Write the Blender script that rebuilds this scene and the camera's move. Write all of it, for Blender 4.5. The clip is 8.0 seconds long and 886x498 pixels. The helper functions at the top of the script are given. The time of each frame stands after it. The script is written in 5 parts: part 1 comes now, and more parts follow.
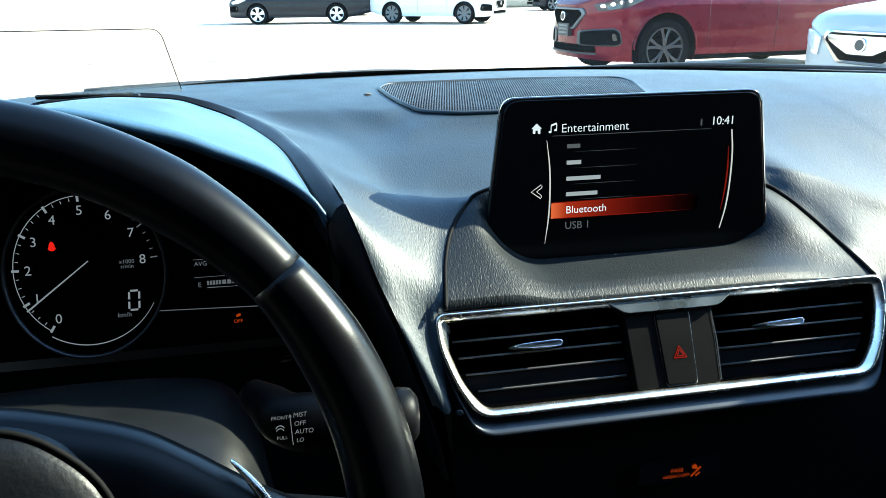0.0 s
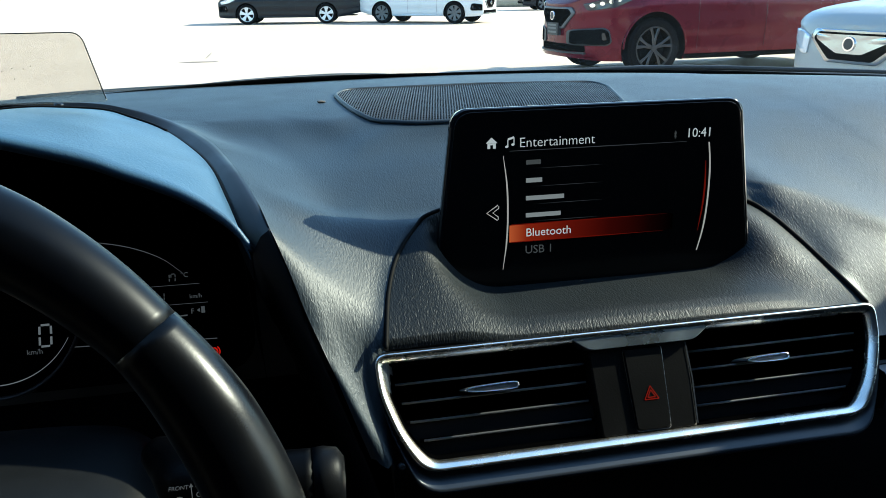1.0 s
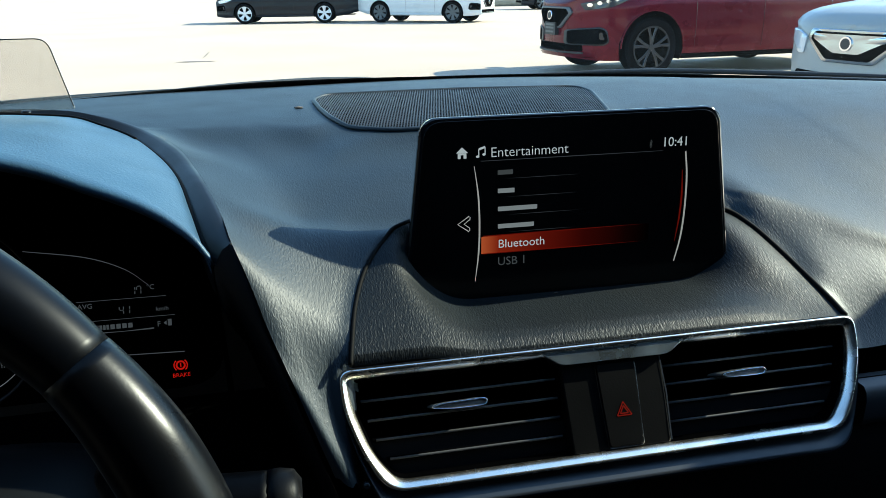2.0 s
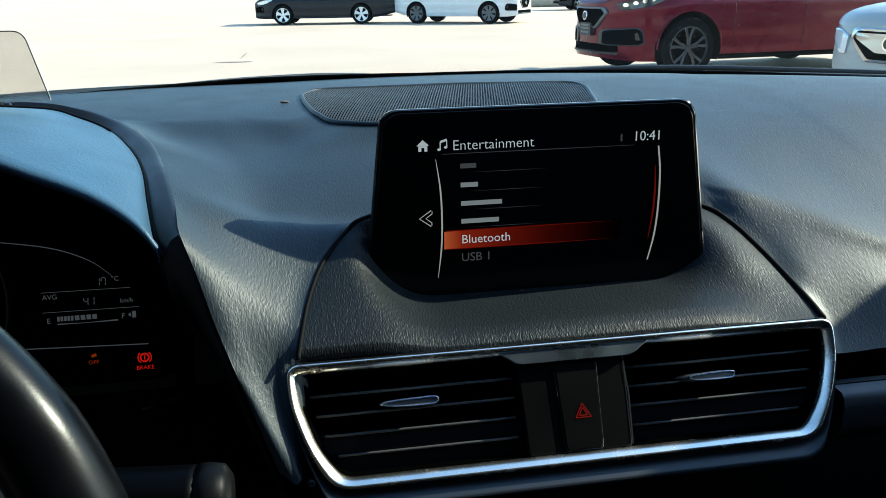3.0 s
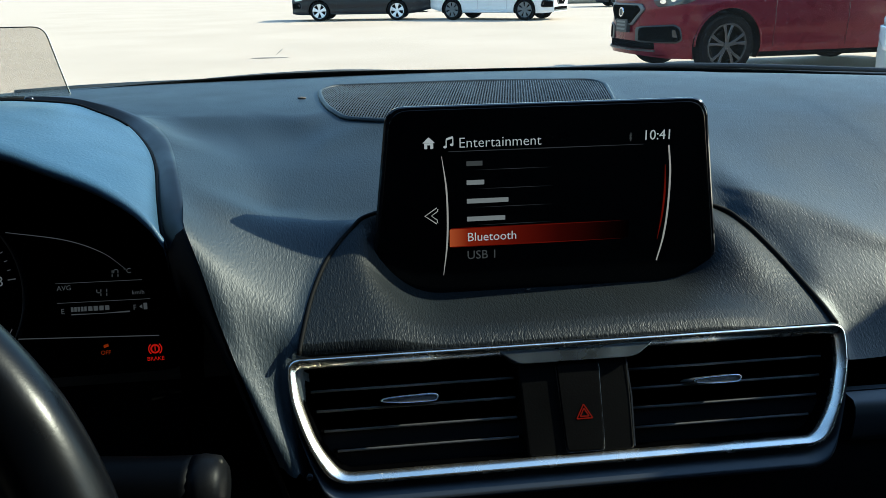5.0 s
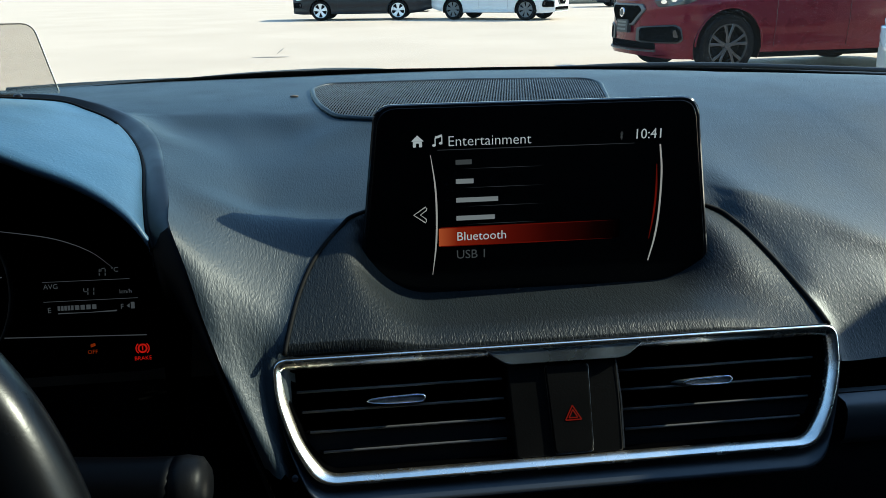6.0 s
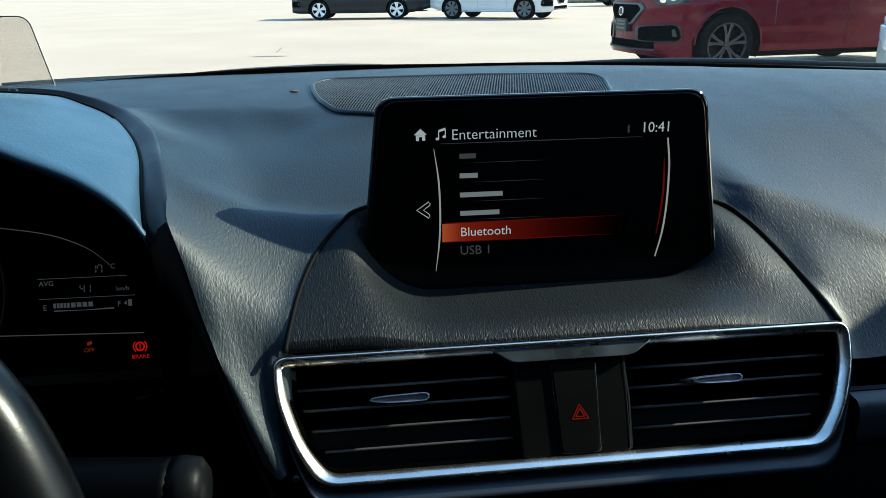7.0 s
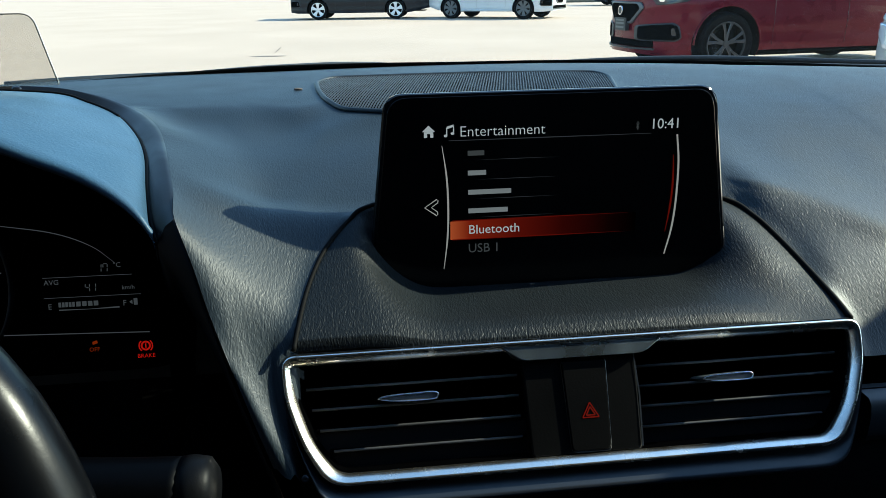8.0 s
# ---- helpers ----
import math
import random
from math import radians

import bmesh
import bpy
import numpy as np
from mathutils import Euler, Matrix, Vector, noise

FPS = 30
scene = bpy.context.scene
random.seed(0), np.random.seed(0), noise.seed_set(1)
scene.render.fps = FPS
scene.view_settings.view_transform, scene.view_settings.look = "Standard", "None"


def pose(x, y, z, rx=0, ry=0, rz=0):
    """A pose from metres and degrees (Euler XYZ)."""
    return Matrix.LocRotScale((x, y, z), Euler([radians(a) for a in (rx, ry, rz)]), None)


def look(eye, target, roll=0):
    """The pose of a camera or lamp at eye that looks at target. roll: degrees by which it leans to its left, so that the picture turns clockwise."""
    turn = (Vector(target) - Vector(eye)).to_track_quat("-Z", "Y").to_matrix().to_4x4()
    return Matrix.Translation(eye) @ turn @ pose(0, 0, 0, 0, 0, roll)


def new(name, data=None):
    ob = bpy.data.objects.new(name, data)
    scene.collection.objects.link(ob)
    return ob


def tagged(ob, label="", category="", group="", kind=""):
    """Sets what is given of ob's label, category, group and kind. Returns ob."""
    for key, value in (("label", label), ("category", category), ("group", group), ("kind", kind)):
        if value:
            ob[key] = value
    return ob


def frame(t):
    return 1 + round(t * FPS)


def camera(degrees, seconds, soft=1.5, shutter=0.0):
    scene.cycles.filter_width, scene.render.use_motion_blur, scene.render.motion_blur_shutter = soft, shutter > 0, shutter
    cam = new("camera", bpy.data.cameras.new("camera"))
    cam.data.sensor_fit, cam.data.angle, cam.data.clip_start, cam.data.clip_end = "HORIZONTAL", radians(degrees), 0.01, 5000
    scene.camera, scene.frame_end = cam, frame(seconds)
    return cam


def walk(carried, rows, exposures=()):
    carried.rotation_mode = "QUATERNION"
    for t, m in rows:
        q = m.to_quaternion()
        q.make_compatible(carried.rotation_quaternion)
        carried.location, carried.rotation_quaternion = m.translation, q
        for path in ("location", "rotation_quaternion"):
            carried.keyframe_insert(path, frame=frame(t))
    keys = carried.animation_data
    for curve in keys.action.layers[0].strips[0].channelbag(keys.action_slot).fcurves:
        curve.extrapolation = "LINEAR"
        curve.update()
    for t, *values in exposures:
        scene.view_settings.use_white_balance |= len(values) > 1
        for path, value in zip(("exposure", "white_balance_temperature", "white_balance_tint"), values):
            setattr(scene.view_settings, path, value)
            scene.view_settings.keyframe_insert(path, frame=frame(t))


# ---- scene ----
cam = camera(61.0, 8.0, soft=0.85)
PATH = [
    (0, (-0.2365, 0.0060, 1.1500), (0.1245, 1.8600, 0.4930), -0.6),
    (0.5, (-0.2185, 0.0290, 1.1540), (0.1595, 1.8790, 0.4970), -0.6),
    (1, (-0.1965, 0.0560, 1.1490), (0.1845, 1.9050, 0.4910), -0.7),
    (1.5, (-0.1875, 0.0570, 1.1520), (0.1965, 1.9060, 0.4910), -0.7),
    (2, (-0.1765, 0.0640, 1.1530), (0.2075, 1.9120, 0.4930), -0.7),
    (2.2, (-0.1635, 0.0670, 1.1450), (0.2095, 1.9210, 0.4960), -0.8),
    (3.5, (-0.1245, 0.0620, 1.1460), (0.1265, 1.9330, 0.4850), -0.9),
    (4, (-0.1225, 0.0620, 1.1450), (0.1045, 1.9360, 0.4840), -0.9),
    (5.5, (-0.1095, 0.0620, 1.1460), (0.0955, 1.9370, 0.4820), -0.9),
    (6, (-0.1065, 0.0650, 1.1440), (0.0995, 1.9410, 0.4800), -0.8),
    (6.5, (-0.1045, 0.0670, 1.1430), (0.1025, 1.9420, 0.4790), -0.8),
    (7, (-0.1085, 0.0730, 1.1390), (0.1005, 1.9470, 0.4740), -0.8),
    (7.5, (-0.1085, 0.0750, 1.1380), (0.1025, 1.9490, 0.4730), -0.9),
    (8, (-0.1135, 0.0760, 1.1370), (0.0975, 1.9500, 0.4710), -0.9),
]
walk(cam, [(t, look(eye, target, roll)) for t, eye, target, roll in PATH],
     exposures=[(0, 3.2, 6100, -4), (0.5, 2.64, 6100, -4), (1.0, 2.2, 6100, -4), (2.2, 2.04, 6100, -4), (4.0, 1.87, 6100, -4), (8.0, 1.82, 6100, -4)])

# ---- world and sun ----
SUN_DIR = Vector((0.852, 0.092, 0.52)).normalized()
world = bpy.data.worlds.new("sky")
scene.world = world
world.use_nodes = True
wn, wl = world.node_tree.nodes, world.node_tree.links
sky = wn.new("ShaderNodeTexSky")
sky.sky_type = "NISHITA"
sky.sun_disc = False
sky.sun_elevation = math.asin(SUN_DIR.z)
sky.sun_rotation = math.atan2(SUN_DIR.x, SUN_DIR.y)
sky.air_density, sky.dust_density, sky.ozone_density = 1.0, 0.3, 2.6
wn["Background"].inputs["Strength"].default_value = 0.14
wl.new(sky.outputs["Color"], wn["Background"].inputs["Color"])
sun_data = bpy.data.lights.new("sun", "SUN")
sun_data.energy, sun_data.angle, sun_data.color = 4.1, radians(0.6), (1.0, 0.86, 0.70)
sun = new("sun", sun_data)
sun.matrix_world = look((0, 0, 0), -SUN_DIR)


# ---- materials ----
def material(name, color, rough=0.5, metal=0.0, spec=0.5):
    m = bpy.data.materials.new(name)
    m.use_nodes = True
    b = m.node_tree.nodes["Principled BSDF"]
    b.inputs["Base Color"].default_value = (*color, 1)
    b.inputs["Roughness"].default_value = rough
    b.inputs["Metallic"].default_value = metal
    b.inputs["Specular IOR Level"].default_value = spec
    return m


def node(m, kind, **inputs):
    n = m.node_tree.nodes.new(kind)
    for k, v in inputs.items():
        n.inputs[k.replace("_", " ")].default_value = v
    return n


def coords(m, scale=(1, 1, 1)):
    g = m.node_tree.nodes.new("ShaderNodeNewGeometry")
    mp = m.node_tree.nodes.new("ShaderNodeMapping")
    mp.inputs["Scale"].default_value = scale
    m.node_tree.links.new(g.outputs["Position"], mp.inputs["Vector"])
    return mp.outputs["Vector"]


def vary(m, color_a, color_b, scale, detail=4.0, lo=0.35, hi=0.65, vec=None):
    """Mixes two base colours by noise at a real-world scale."""
    L = m.node_tree.links
    n = node(m, "ShaderNodeTexNoise", Scale=scale, Detail=detail)
    L.new(vec or coords(m), n.inputs["Vector"])
    r = m.node_tree.nodes.new("ShaderNodeValToRGB")
    r.color_ramp.elements[0].position, r.color_ramp.elements[1].position = lo, hi
    r.color_ramp.elements[0].color, r.color_ramp.elements[1].color = (*color_a, 1), (*color_b, 1)
    L.new(n.outputs["Fac"], r.inputs["Fac"])
    L.new(r.outputs["Color"], m.node_tree.nodes["Principled BSDF"].inputs["Base Color"])
    return n


def rough_vary(m, lo, hi, scale, vec=None):
    L = m.node_tree.links
    n = node(m, "ShaderNodeTexNoise", Scale=scale, Detail=5.0)
    L.new(vec or coords(m), n.inputs["Vector"])
    mr = node(m, "ShaderNodeMapRange", From_Min=0.3, From_Max=0.7, To_Min=lo, To_Max=hi)
    L.new(n.outputs["Fac"], mr.inputs["Value"])
    L.new(mr.outputs["Result"], m.node_tree.nodes["Principled BSDF"].inputs["Roughness"])


def bump(m, height_socket, strength, distance):
    b = node(m, "ShaderNodeBump", Strength=strength, Distance=distance)
    m.node_tree.links.new(height_socket, b.inputs["Height"])
    m.node_tree.links.new(b.outputs["Normal"], m.node_tree.nodes["Principled BSDF"].inputs["Normal"])
    return b


def leather(name, color, cell=(760, 250, 250), depth=0.0002, lo=0.46, hi=0.54, spec=0.28):
    """Moulded vinyl with a wrinkled leather grain: soft wandering folds drawn out fore and aft, with faint pores."""
    m = material(name, color, 0.42, 0.0, spec)
    L, N = m.node_tree.links, m.node_tree.nodes
    folds = node(m, "ShaderNodeTexNoise", Scale=1.0, Detail=1.5, Roughness=0.45, Distortion=0.9)
    L.new(coords(m, cell), folds.inputs["Vector"])
    cells = node(m, "ShaderNodeTexVoronoi", Scale=0.8)
    cells.feature = "SMOOTH_F1"
    cells.inputs["Smoothness"].default_value = 0.6
    L.new(coords(m, cell), cells.inputs["Vector"])
    mix = N.new("ShaderNodeMath")
    mix.operation = "MULTIPLY_ADD"
    mix.inputs[1].default_value = -0.35
    L.new(cells.outputs["Distance"], mix.inputs[0])
    L.new(folds.outputs["Fac"], mix.inputs[2])
    bump(m, mix.outputs[0], 1.0, depth)
    vary(m, color, tuple(min(1, c * 1.35) for c in color), 14.0)
    rough_vary(m, lo, hi, 22.0)
    return m


def fine_plastic(name, color, rough=0.5, depth=0.00012, scale=900.0, spec=0.3):
    m = material(name, color, rough, 0.0, spec)
    n = node(m, "ShaderNodeTexNoise", Scale=scale, Detail=3.0)
    m.node_tree.links.new(coords(m), n.inputs["Vector"])
    bump(m, n.outputs["Fac"], 0.5, depth)
    vary(m, color, tuple(min(1, c * 1.4) for c in color), 30.0)
    rough_vary(m, rough - 0.04, rough + 0.06, 40.0)
    return m


def matte(name, color):
    """A dull black surface with no gloss at all."""
    m = bpy.data.materials.new(name)
    m.use_nodes = True
    t = m.node_tree
    t.nodes.clear()
    d, o = t.nodes.new("ShaderNodeBsdfDiffuse"), t.nodes.new("ShaderNodeOutputMaterial")
    d.inputs["Color"].default_value = (*color, 1)
    t.links.new(d.outputs[0], o.inputs[0])
    return m


def glow(name, color, strength):
    m = bpy.data.materials.new(name)
    m.use_nodes = True
    t = m.node_tree
    t.nodes.clear()
    e, o = t.nodes.new("ShaderNodeEmission"), t.nodes.new("ShaderNodeOutputMaterial")
    e.inputs["Color"].default_value, e.inputs["Strength"].default_value = (*color, 1), strength
    t.links.new(e.outputs[0], o.inputs[0])
    return m


def thin_glass(name, tint, film=None, film_share=0.0, gloss=1.0):
    """A thin pane: clear or tinted, with mirror gloss by Fresnel, and with a scattering film where wanted."""
    m = bpy.data.materials.new(name)
    m.use_nodes = True
    t = m.node_tree
    t.nodes.clear()
    tr, gl = t.nodes.new("ShaderNodeBsdfTransparent"), t.nodes.new("ShaderNodeBsdfGlossy")
    fr, mx, o = t.nodes.new("ShaderNodeFresnel"), t.nodes.new("ShaderNodeMixShader"), t.nodes.new("ShaderNodeOutputMaterial")
    tr.inputs["Color"].default_value = (*tint, 1)
    gl.inputs["Roughness"].default_value = 0.02
    gl.inputs["Color"].default_value = (gloss, gloss, gloss, 1)
    fr.inputs["IOR"].default_value = 1.35
    t.links.new(fr.outputs[0], mx.inputs[0])
    t.links.new(tr.outputs[0], mx.inputs[1])
    t.links.new(gl.outputs[0], mx.inputs[2])
    last = mx
    if film:
        df, mx2 = t.nodes.new("ShaderNodeBsdfDiffuse"), t.nodes.new("ShaderNodeMixShader")
        df.inputs["Color"].default_value = (*film, 1)
        mx2.inputs[0].default_value = film_share
        t.links.new(mx.outputs[0], mx2.inputs[1])
        t.links.new(df.outputs[0], mx2.inputs[2])
        last = mx2
    t.links.new(last.outputs[0], o.inputs[0])
    return m


# blue lean of the base colour carries part of the sky sheen
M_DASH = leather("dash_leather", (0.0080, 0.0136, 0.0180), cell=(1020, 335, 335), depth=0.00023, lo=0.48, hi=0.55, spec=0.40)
M_COWL = leather("cowl_leather", (0.0055, 0.0076, 0.0092), cell=(1080, 335, 335), depth=0.00036, lo=0.46, hi=0.53, spec=0.2)
# sky sheen on the dark leather is painted in as a blue base colour
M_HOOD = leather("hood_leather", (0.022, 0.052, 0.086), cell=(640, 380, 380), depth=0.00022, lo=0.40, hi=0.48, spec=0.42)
M_BAND = fine_plastic("band_plastic", (0.0030, 0.0036, 0.0046), 0.42, 0.00006, 900.0, 0.26)
M_RIB = fine_plastic("rib_plastic", (0.012, 0.0125, 0.013), 0.5)
M_SOFT = fine_plastic("soft_black_plastic", (0.0014, 0.0014, 0.0015), 0.5, spec=0.06)
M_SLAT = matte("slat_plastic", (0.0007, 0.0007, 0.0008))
# paler than the slats: the sky's glint on their edges, put into colour
M_SLAT_GLINT = material("slat_glint", (0.05, 0.05, 0.052), 0.45, spec=0.4)
# near-zero colour that puts the deep shade of recesses into the material
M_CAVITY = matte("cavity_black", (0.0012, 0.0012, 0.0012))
M_FASCIA = matte("fascia_plastic", (0.008, 0.0085, 0.0095))
M_BEZEL = material("dark_bezel", (0.012, 0.015, 0.021), 0.32, spec=0.5)
M_BRIDGE = material("dark_chrome", (0.36, 0.42, 0.46), 0.3, 1.0)
rough_vary(M_BRIDGE, 0.24, 0.34, 50.0)
M_KNOB = material("knob_silver", (0.42, 0.44, 0.47), 0.3, 0.9)
M_PIANO = material("piano_black", (0.006, 0.006, 0.007), 0.09)
M_GASKET = material("gasket_rubber", (0.0025, 0.0025, 0.0025), 0.7, spec=0.08)
# warm tint in the colour offsets the blue of the mirrored sky
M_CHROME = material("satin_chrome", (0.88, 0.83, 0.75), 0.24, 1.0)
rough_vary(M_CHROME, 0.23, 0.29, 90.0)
M_BRIGHT = material("bright_chrome", (0.8, 0.8, 0.82), 0.1, 1.0)
M_SILVER = material("silver_trim_paint", (0.022, 0.026, 0.032), 0.38, 0.2)
rough_vary(M_SILVER, 0.3, 0.42, 40.0)
M_WHEEL = fine_plastic("wheel_leather", (0.0005, 0.0008, 0.0016), 0.33, 0.000006, 900.0, 0.14)
M_GRIP = fine_plastic("grip_leather", (0.0006, 0.0008, 0.0013), 0.30, 0.00004, 700.0, 0.16)
M_BOSS = fine_plastic("boss_plastic", (0.0014, 0.0017, 0.0024), 0.36, 0.00003, 900.0, 0.22)
M_COVER = fine_plastic("airbag_grain", (0.0018, 0.0023, 0.0032), 0.42, 0.0004, 420.0, 0.22)
M_SCREEN = material("screen_glass", (0.002, 0.002, 0.0022), 0.16, spec=0.35)
M_WHITE = glow("display_white", (0.86, 0.9, 0.95), 0.11)
M_MENU = glow("display_menu", (0.86, 0.9, 0.95), 0.05)
M_GREY = glow("display_grey", (0.8, 0.85, 0.9), 0.014)
M_FAINT = glow("display_faint", (0.7, 0.75, 0.85), 0.012)
M_LINE = glow("display_line", (0.85, 0.8, 0.78), 0.09)
M_ORANGE_EDGE = glow("display_orange_edge", (0.8, 0.03, 0.015), 0.03)
M_RED = glow("lamp_red", (1.0, 0.015, 0.01), 0.095)
M_AMBER = glow("lamp_amber", (1.0, 0.10, 0.01), 0.038)
M_TRIANGLE = glow("hazard_red", (1.0, 0.05, 0.03), 0.036)
M_GAUGE = glow("gauge_white", (0.85, 0.9, 1.0), 0.030)
M_GAUGE_DIM = glow("gauge_dim", (0.85, 0.9, 1.0), 0.014)
M_PRINT = material("printed_white", (0.16, 0.16, 0.17), 0.6)
M_TAN = fine_plastic("column_plastic", (0.0050, 0.0054, 0.0058), 0.36, spec=0.25)
M_CAP = fine_plastic("cap_plastic", (0.0020, 0.0022, 0.0027), 0.40, spec=0.07)
M_STALK = fine_plastic("stalk_plastic", (0.0003, 0.0004, 0.0007), 0.42, spec=0.05)
M_HUD = thin_glass("combiner_film", (0.92, 0.90, 0.86), (0.78, 0.74, 0.66), 0.12)
M_GLASS = thin_glass("windscreen_glass", (0.78, 0.835, 0.84), gloss=0.55)
M_DUST = bpy.data.materials.new("dust")
M_DUST.use_nodes = True
dn, dl = M_DUST.node_tree.nodes, M_DUST.node_tree.links
dn.clear()
d_tl, d_tr, d_mx, d_out = (dn.new("ShaderNode" + k) for k in ("BsdfTranslucent", "BsdfTransparent", "MixShader", "OutputMaterial"))
d_tl.inputs["Color"].default_value = (0.9, 0.88, 0.84, 1)
d_mx.inputs[0].default_value = 0.19
dl.new(d_tr.outputs[0], d_mx.inputs[1])
dl.new(d_tl.outputs[0], d_mx.inputs[2])
dl.new(d_mx.outputs[0], d_out.inputs[0])
M_FRIT = material("frit", (0.016, 0.018, 0.019), 0.6)
vary(M_FRIT, (0.018, 0.020, 0.022), (0.032, 0.035, 0.037), 40.0)
M_SCUTTLE = material("scuttle_plastic", (0.035, 0.04, 0.043), 0.6)
vary(M_SCUTTLE, (0.028, 0.033, 0.036), (0.045, 0.05, 0.053), 60.0)
M_CABIN = fine_plastic("cabin_trim", (0.018, 0.018, 0.019), 0.7)

M_GROUND = material("sunlit_asphalt", (0.3, 0.29, 0.27), 0.85)
vary(M_GROUND, (0.44, 0.343, 0.262), (0.495, 0.386, 0.298), 0.35, 8.0)
gn = node(M_GROUND, "ShaderNodeTexNoise", Scale=60.0, Detail=6.0)
M_GROUND.node_tree.links.new(coords(M_GROUND), gn.inputs["Vector"])
bump(M_GROUND, gn.outputs["Fac"], 0.6, 0.004)
M_TAR = material("tar_patch", (0.16, 0.13, 0.105), 0.8)
M_VERGE = material("verge", (0.07, 0.075, 0.06), 0.9)
vary(M_VERGE, (0.05, 0.055, 0.04), (0.1, 0.1, 0.08), 3.0)


def car_paint(name, color, metal=0.0, rough=0.28, coat=0.35):
    m = material(name, color, rough, metal)
    b = m.node_tree.nodes["Principled BSDF"]
    b.inputs["Coat Weight"].default_value = coat
    b.inputs["Coat Roughness"].default_value = 0.05
    rough_vary(m, rough - 0.05, rough + 0.1, 3.0)
    return m


M_RED_PAINT = car_paint("red_paint", (0.082, 0.0015, 0.010), 0.3, 0.26, 0.2)
M_RED_PAINT.node_tree.nodes["Principled BSDF"].inputs["Specular IOR Level"].default_value = 0.12
M_BLACK_PAINT = car_paint("black_paint", (0.003, 0.005, 0.009), 0.0, 0.35, 0.06)
M_BLACK_PAINT.node_tree.nodes["Principled BSDF"].inputs["Specular IOR Level"].default_value = 0.25
M_WHITE_PAINT = car_paint("white_paint", (0.55, 0.56, 0.57))
M_SILVER_PAINT = car_paint("silver_paint", (0.27, 0.285, 0.29), 0.0, 0.34, 0.12)
M_TYRE = matte("tyre_rubber", (0.006, 0.006, 0.0065))
M_WELL = matte("wheel_well_black", (0.003, 0.003, 0.003))
M_RIM = material("silver_rim", (0.7, 0.7, 0.71), 0.35, 0.35)
M_RIM_DARK = material("dark_rim", (0.085, 0.088, 0.092), 0.45, 0.3)
M_RIM_BLACK = material("dark_polished_rim", (0.055, 0.058, 0.063), 0.28, 0.6)
M_CARGLASS = material("car_window", (0.01, 0.012, 0.014), 0.06)
M_TRIM = material("car_trim", (0.012, 0.013, 0.014), 0.5)
M_LAMP = material("headlamp", (0.55, 0.6, 0.66), 0.12, 0.3)
M_LAMP_DARK = material("smoked_headlamp", (0.03, 0.034, 0.04), 0.1)
M_GRILLE = material("grille_chrome", (0.40, 0.42, 0.44), 0.22, 1.0)


# ---- helpers for meshes ----
ROOT = {}


def thing(name, loc, label, category, group="", kind="", rz=0.0):
    e = new(name)
    e.matrix_world = pose(*loc, 0, 0, rz)
    e.empty_display_size = 0.05
    ROOT[e] = pose(*loc, 0, 0, rz)
    return tagged(e, label, category, group, kind)


def mesh(name, verts, faces, mat, parent=None, label="", smooth=True, local=False):
    """Links one mesh under a thing or a part. The points are in the world, or (local) in the thing's own frame."""
    vs = [Vector(v) for v in verts]
    if parent is not None and not local:
        inv = ROOT[parent].inverted()
        vs = [inv @ v for v in vs]
    me = bpy.data.meshes.new(name)
    me.from_pydata([tuple(v) for v in vs], [], [tuple(f) for f in faces])
    me.materials.append(mat)
    if smooth:
        me.polygons.foreach_set("use_smooth", [True] * len(me.polygons))
    me.update()
    ob = new(name, me)
    if parent is not None:
        ob.parent = parent
        ROOT[ob] = ROOT[parent]
    if label:
        ob["label"] = label
    return ob


def part(name, bm, mat, parent=None, label="", smooth=True, local=False):
    bmesh.ops.recalc_face_normals(bm, faces=bm.faces)
    bm.verts.index_update()
    ob = mesh(name, [v.co.copy() for v in bm.verts], [[v.index for v in f.verts] for f in bm.faces], mat, parent, label, smooth, local)
    bm.free()
    return ob


def smooth_angle(ob, degrees=35):
    ob.data.set_sharp_from_angle(angle=radians(degrees))
    return ob


def solid(ob, thick, offset=-1.0):
    s = ob.modifiers.new("thickness", "SOLIDIFY")
    s.thickness, s.offset = thick, offset
    return ob


def spline(points, n):
    """A smooth line through points, evenly spaced by length."""
    p = np.array(points, float)
    d = np.r_[0, np.cumsum(np.sqrt(np.maximum(np.linalg.norm(np.diff(p, axis=0), axis=1), 1e-9)))]
    pe = np.vstack([2 * p[0] - p[1], p, 2 * p[-1] - p[-2]])
    out = []
    for i in range(len(p) - 1):
        for u in np.linspace(0, 1, 24, endpoint=False):
            a, b, c, e = pe[i:i + 4]
            out.append(0.5 * (2 * b + (c - a) * u + (2 * a - 5 * b + 4 * c - e) * u * u + (3 * b - a - 3 * c + e) * u ** 3))
    out.append(p[-1])
    out = np.array(out)
    s = np.r_[0, np.cumsum(np.linalg.norm(np.diff(out, axis=0), axis=1))]
    t = np.linspace(0, s[-1], n)
    return np.array([np.interp(t, s, out[:, k]) for k in range(p.shape[1])]).T


def grid_faces(rows, cols, wrap=False):
    f = []
    for i in range(rows - 1):
        for j in range(cols if wrap else cols - 1):
            k = (j + 1) % cols
            f.append((i * cols + j, i * cols + k, (i + 1) * cols + k, (i + 1) * cols + j))
    return f


def loft(name, curves, mat, parent, label="", flip=False):
    c = np.array(curves)
    f = grid_faces(c.shape[0], c.shape[1])
    if flip:
        f = [q[::-1] for q in f]
    return mesh(name, c.reshape(-1, 3), f, mat, parent, label)


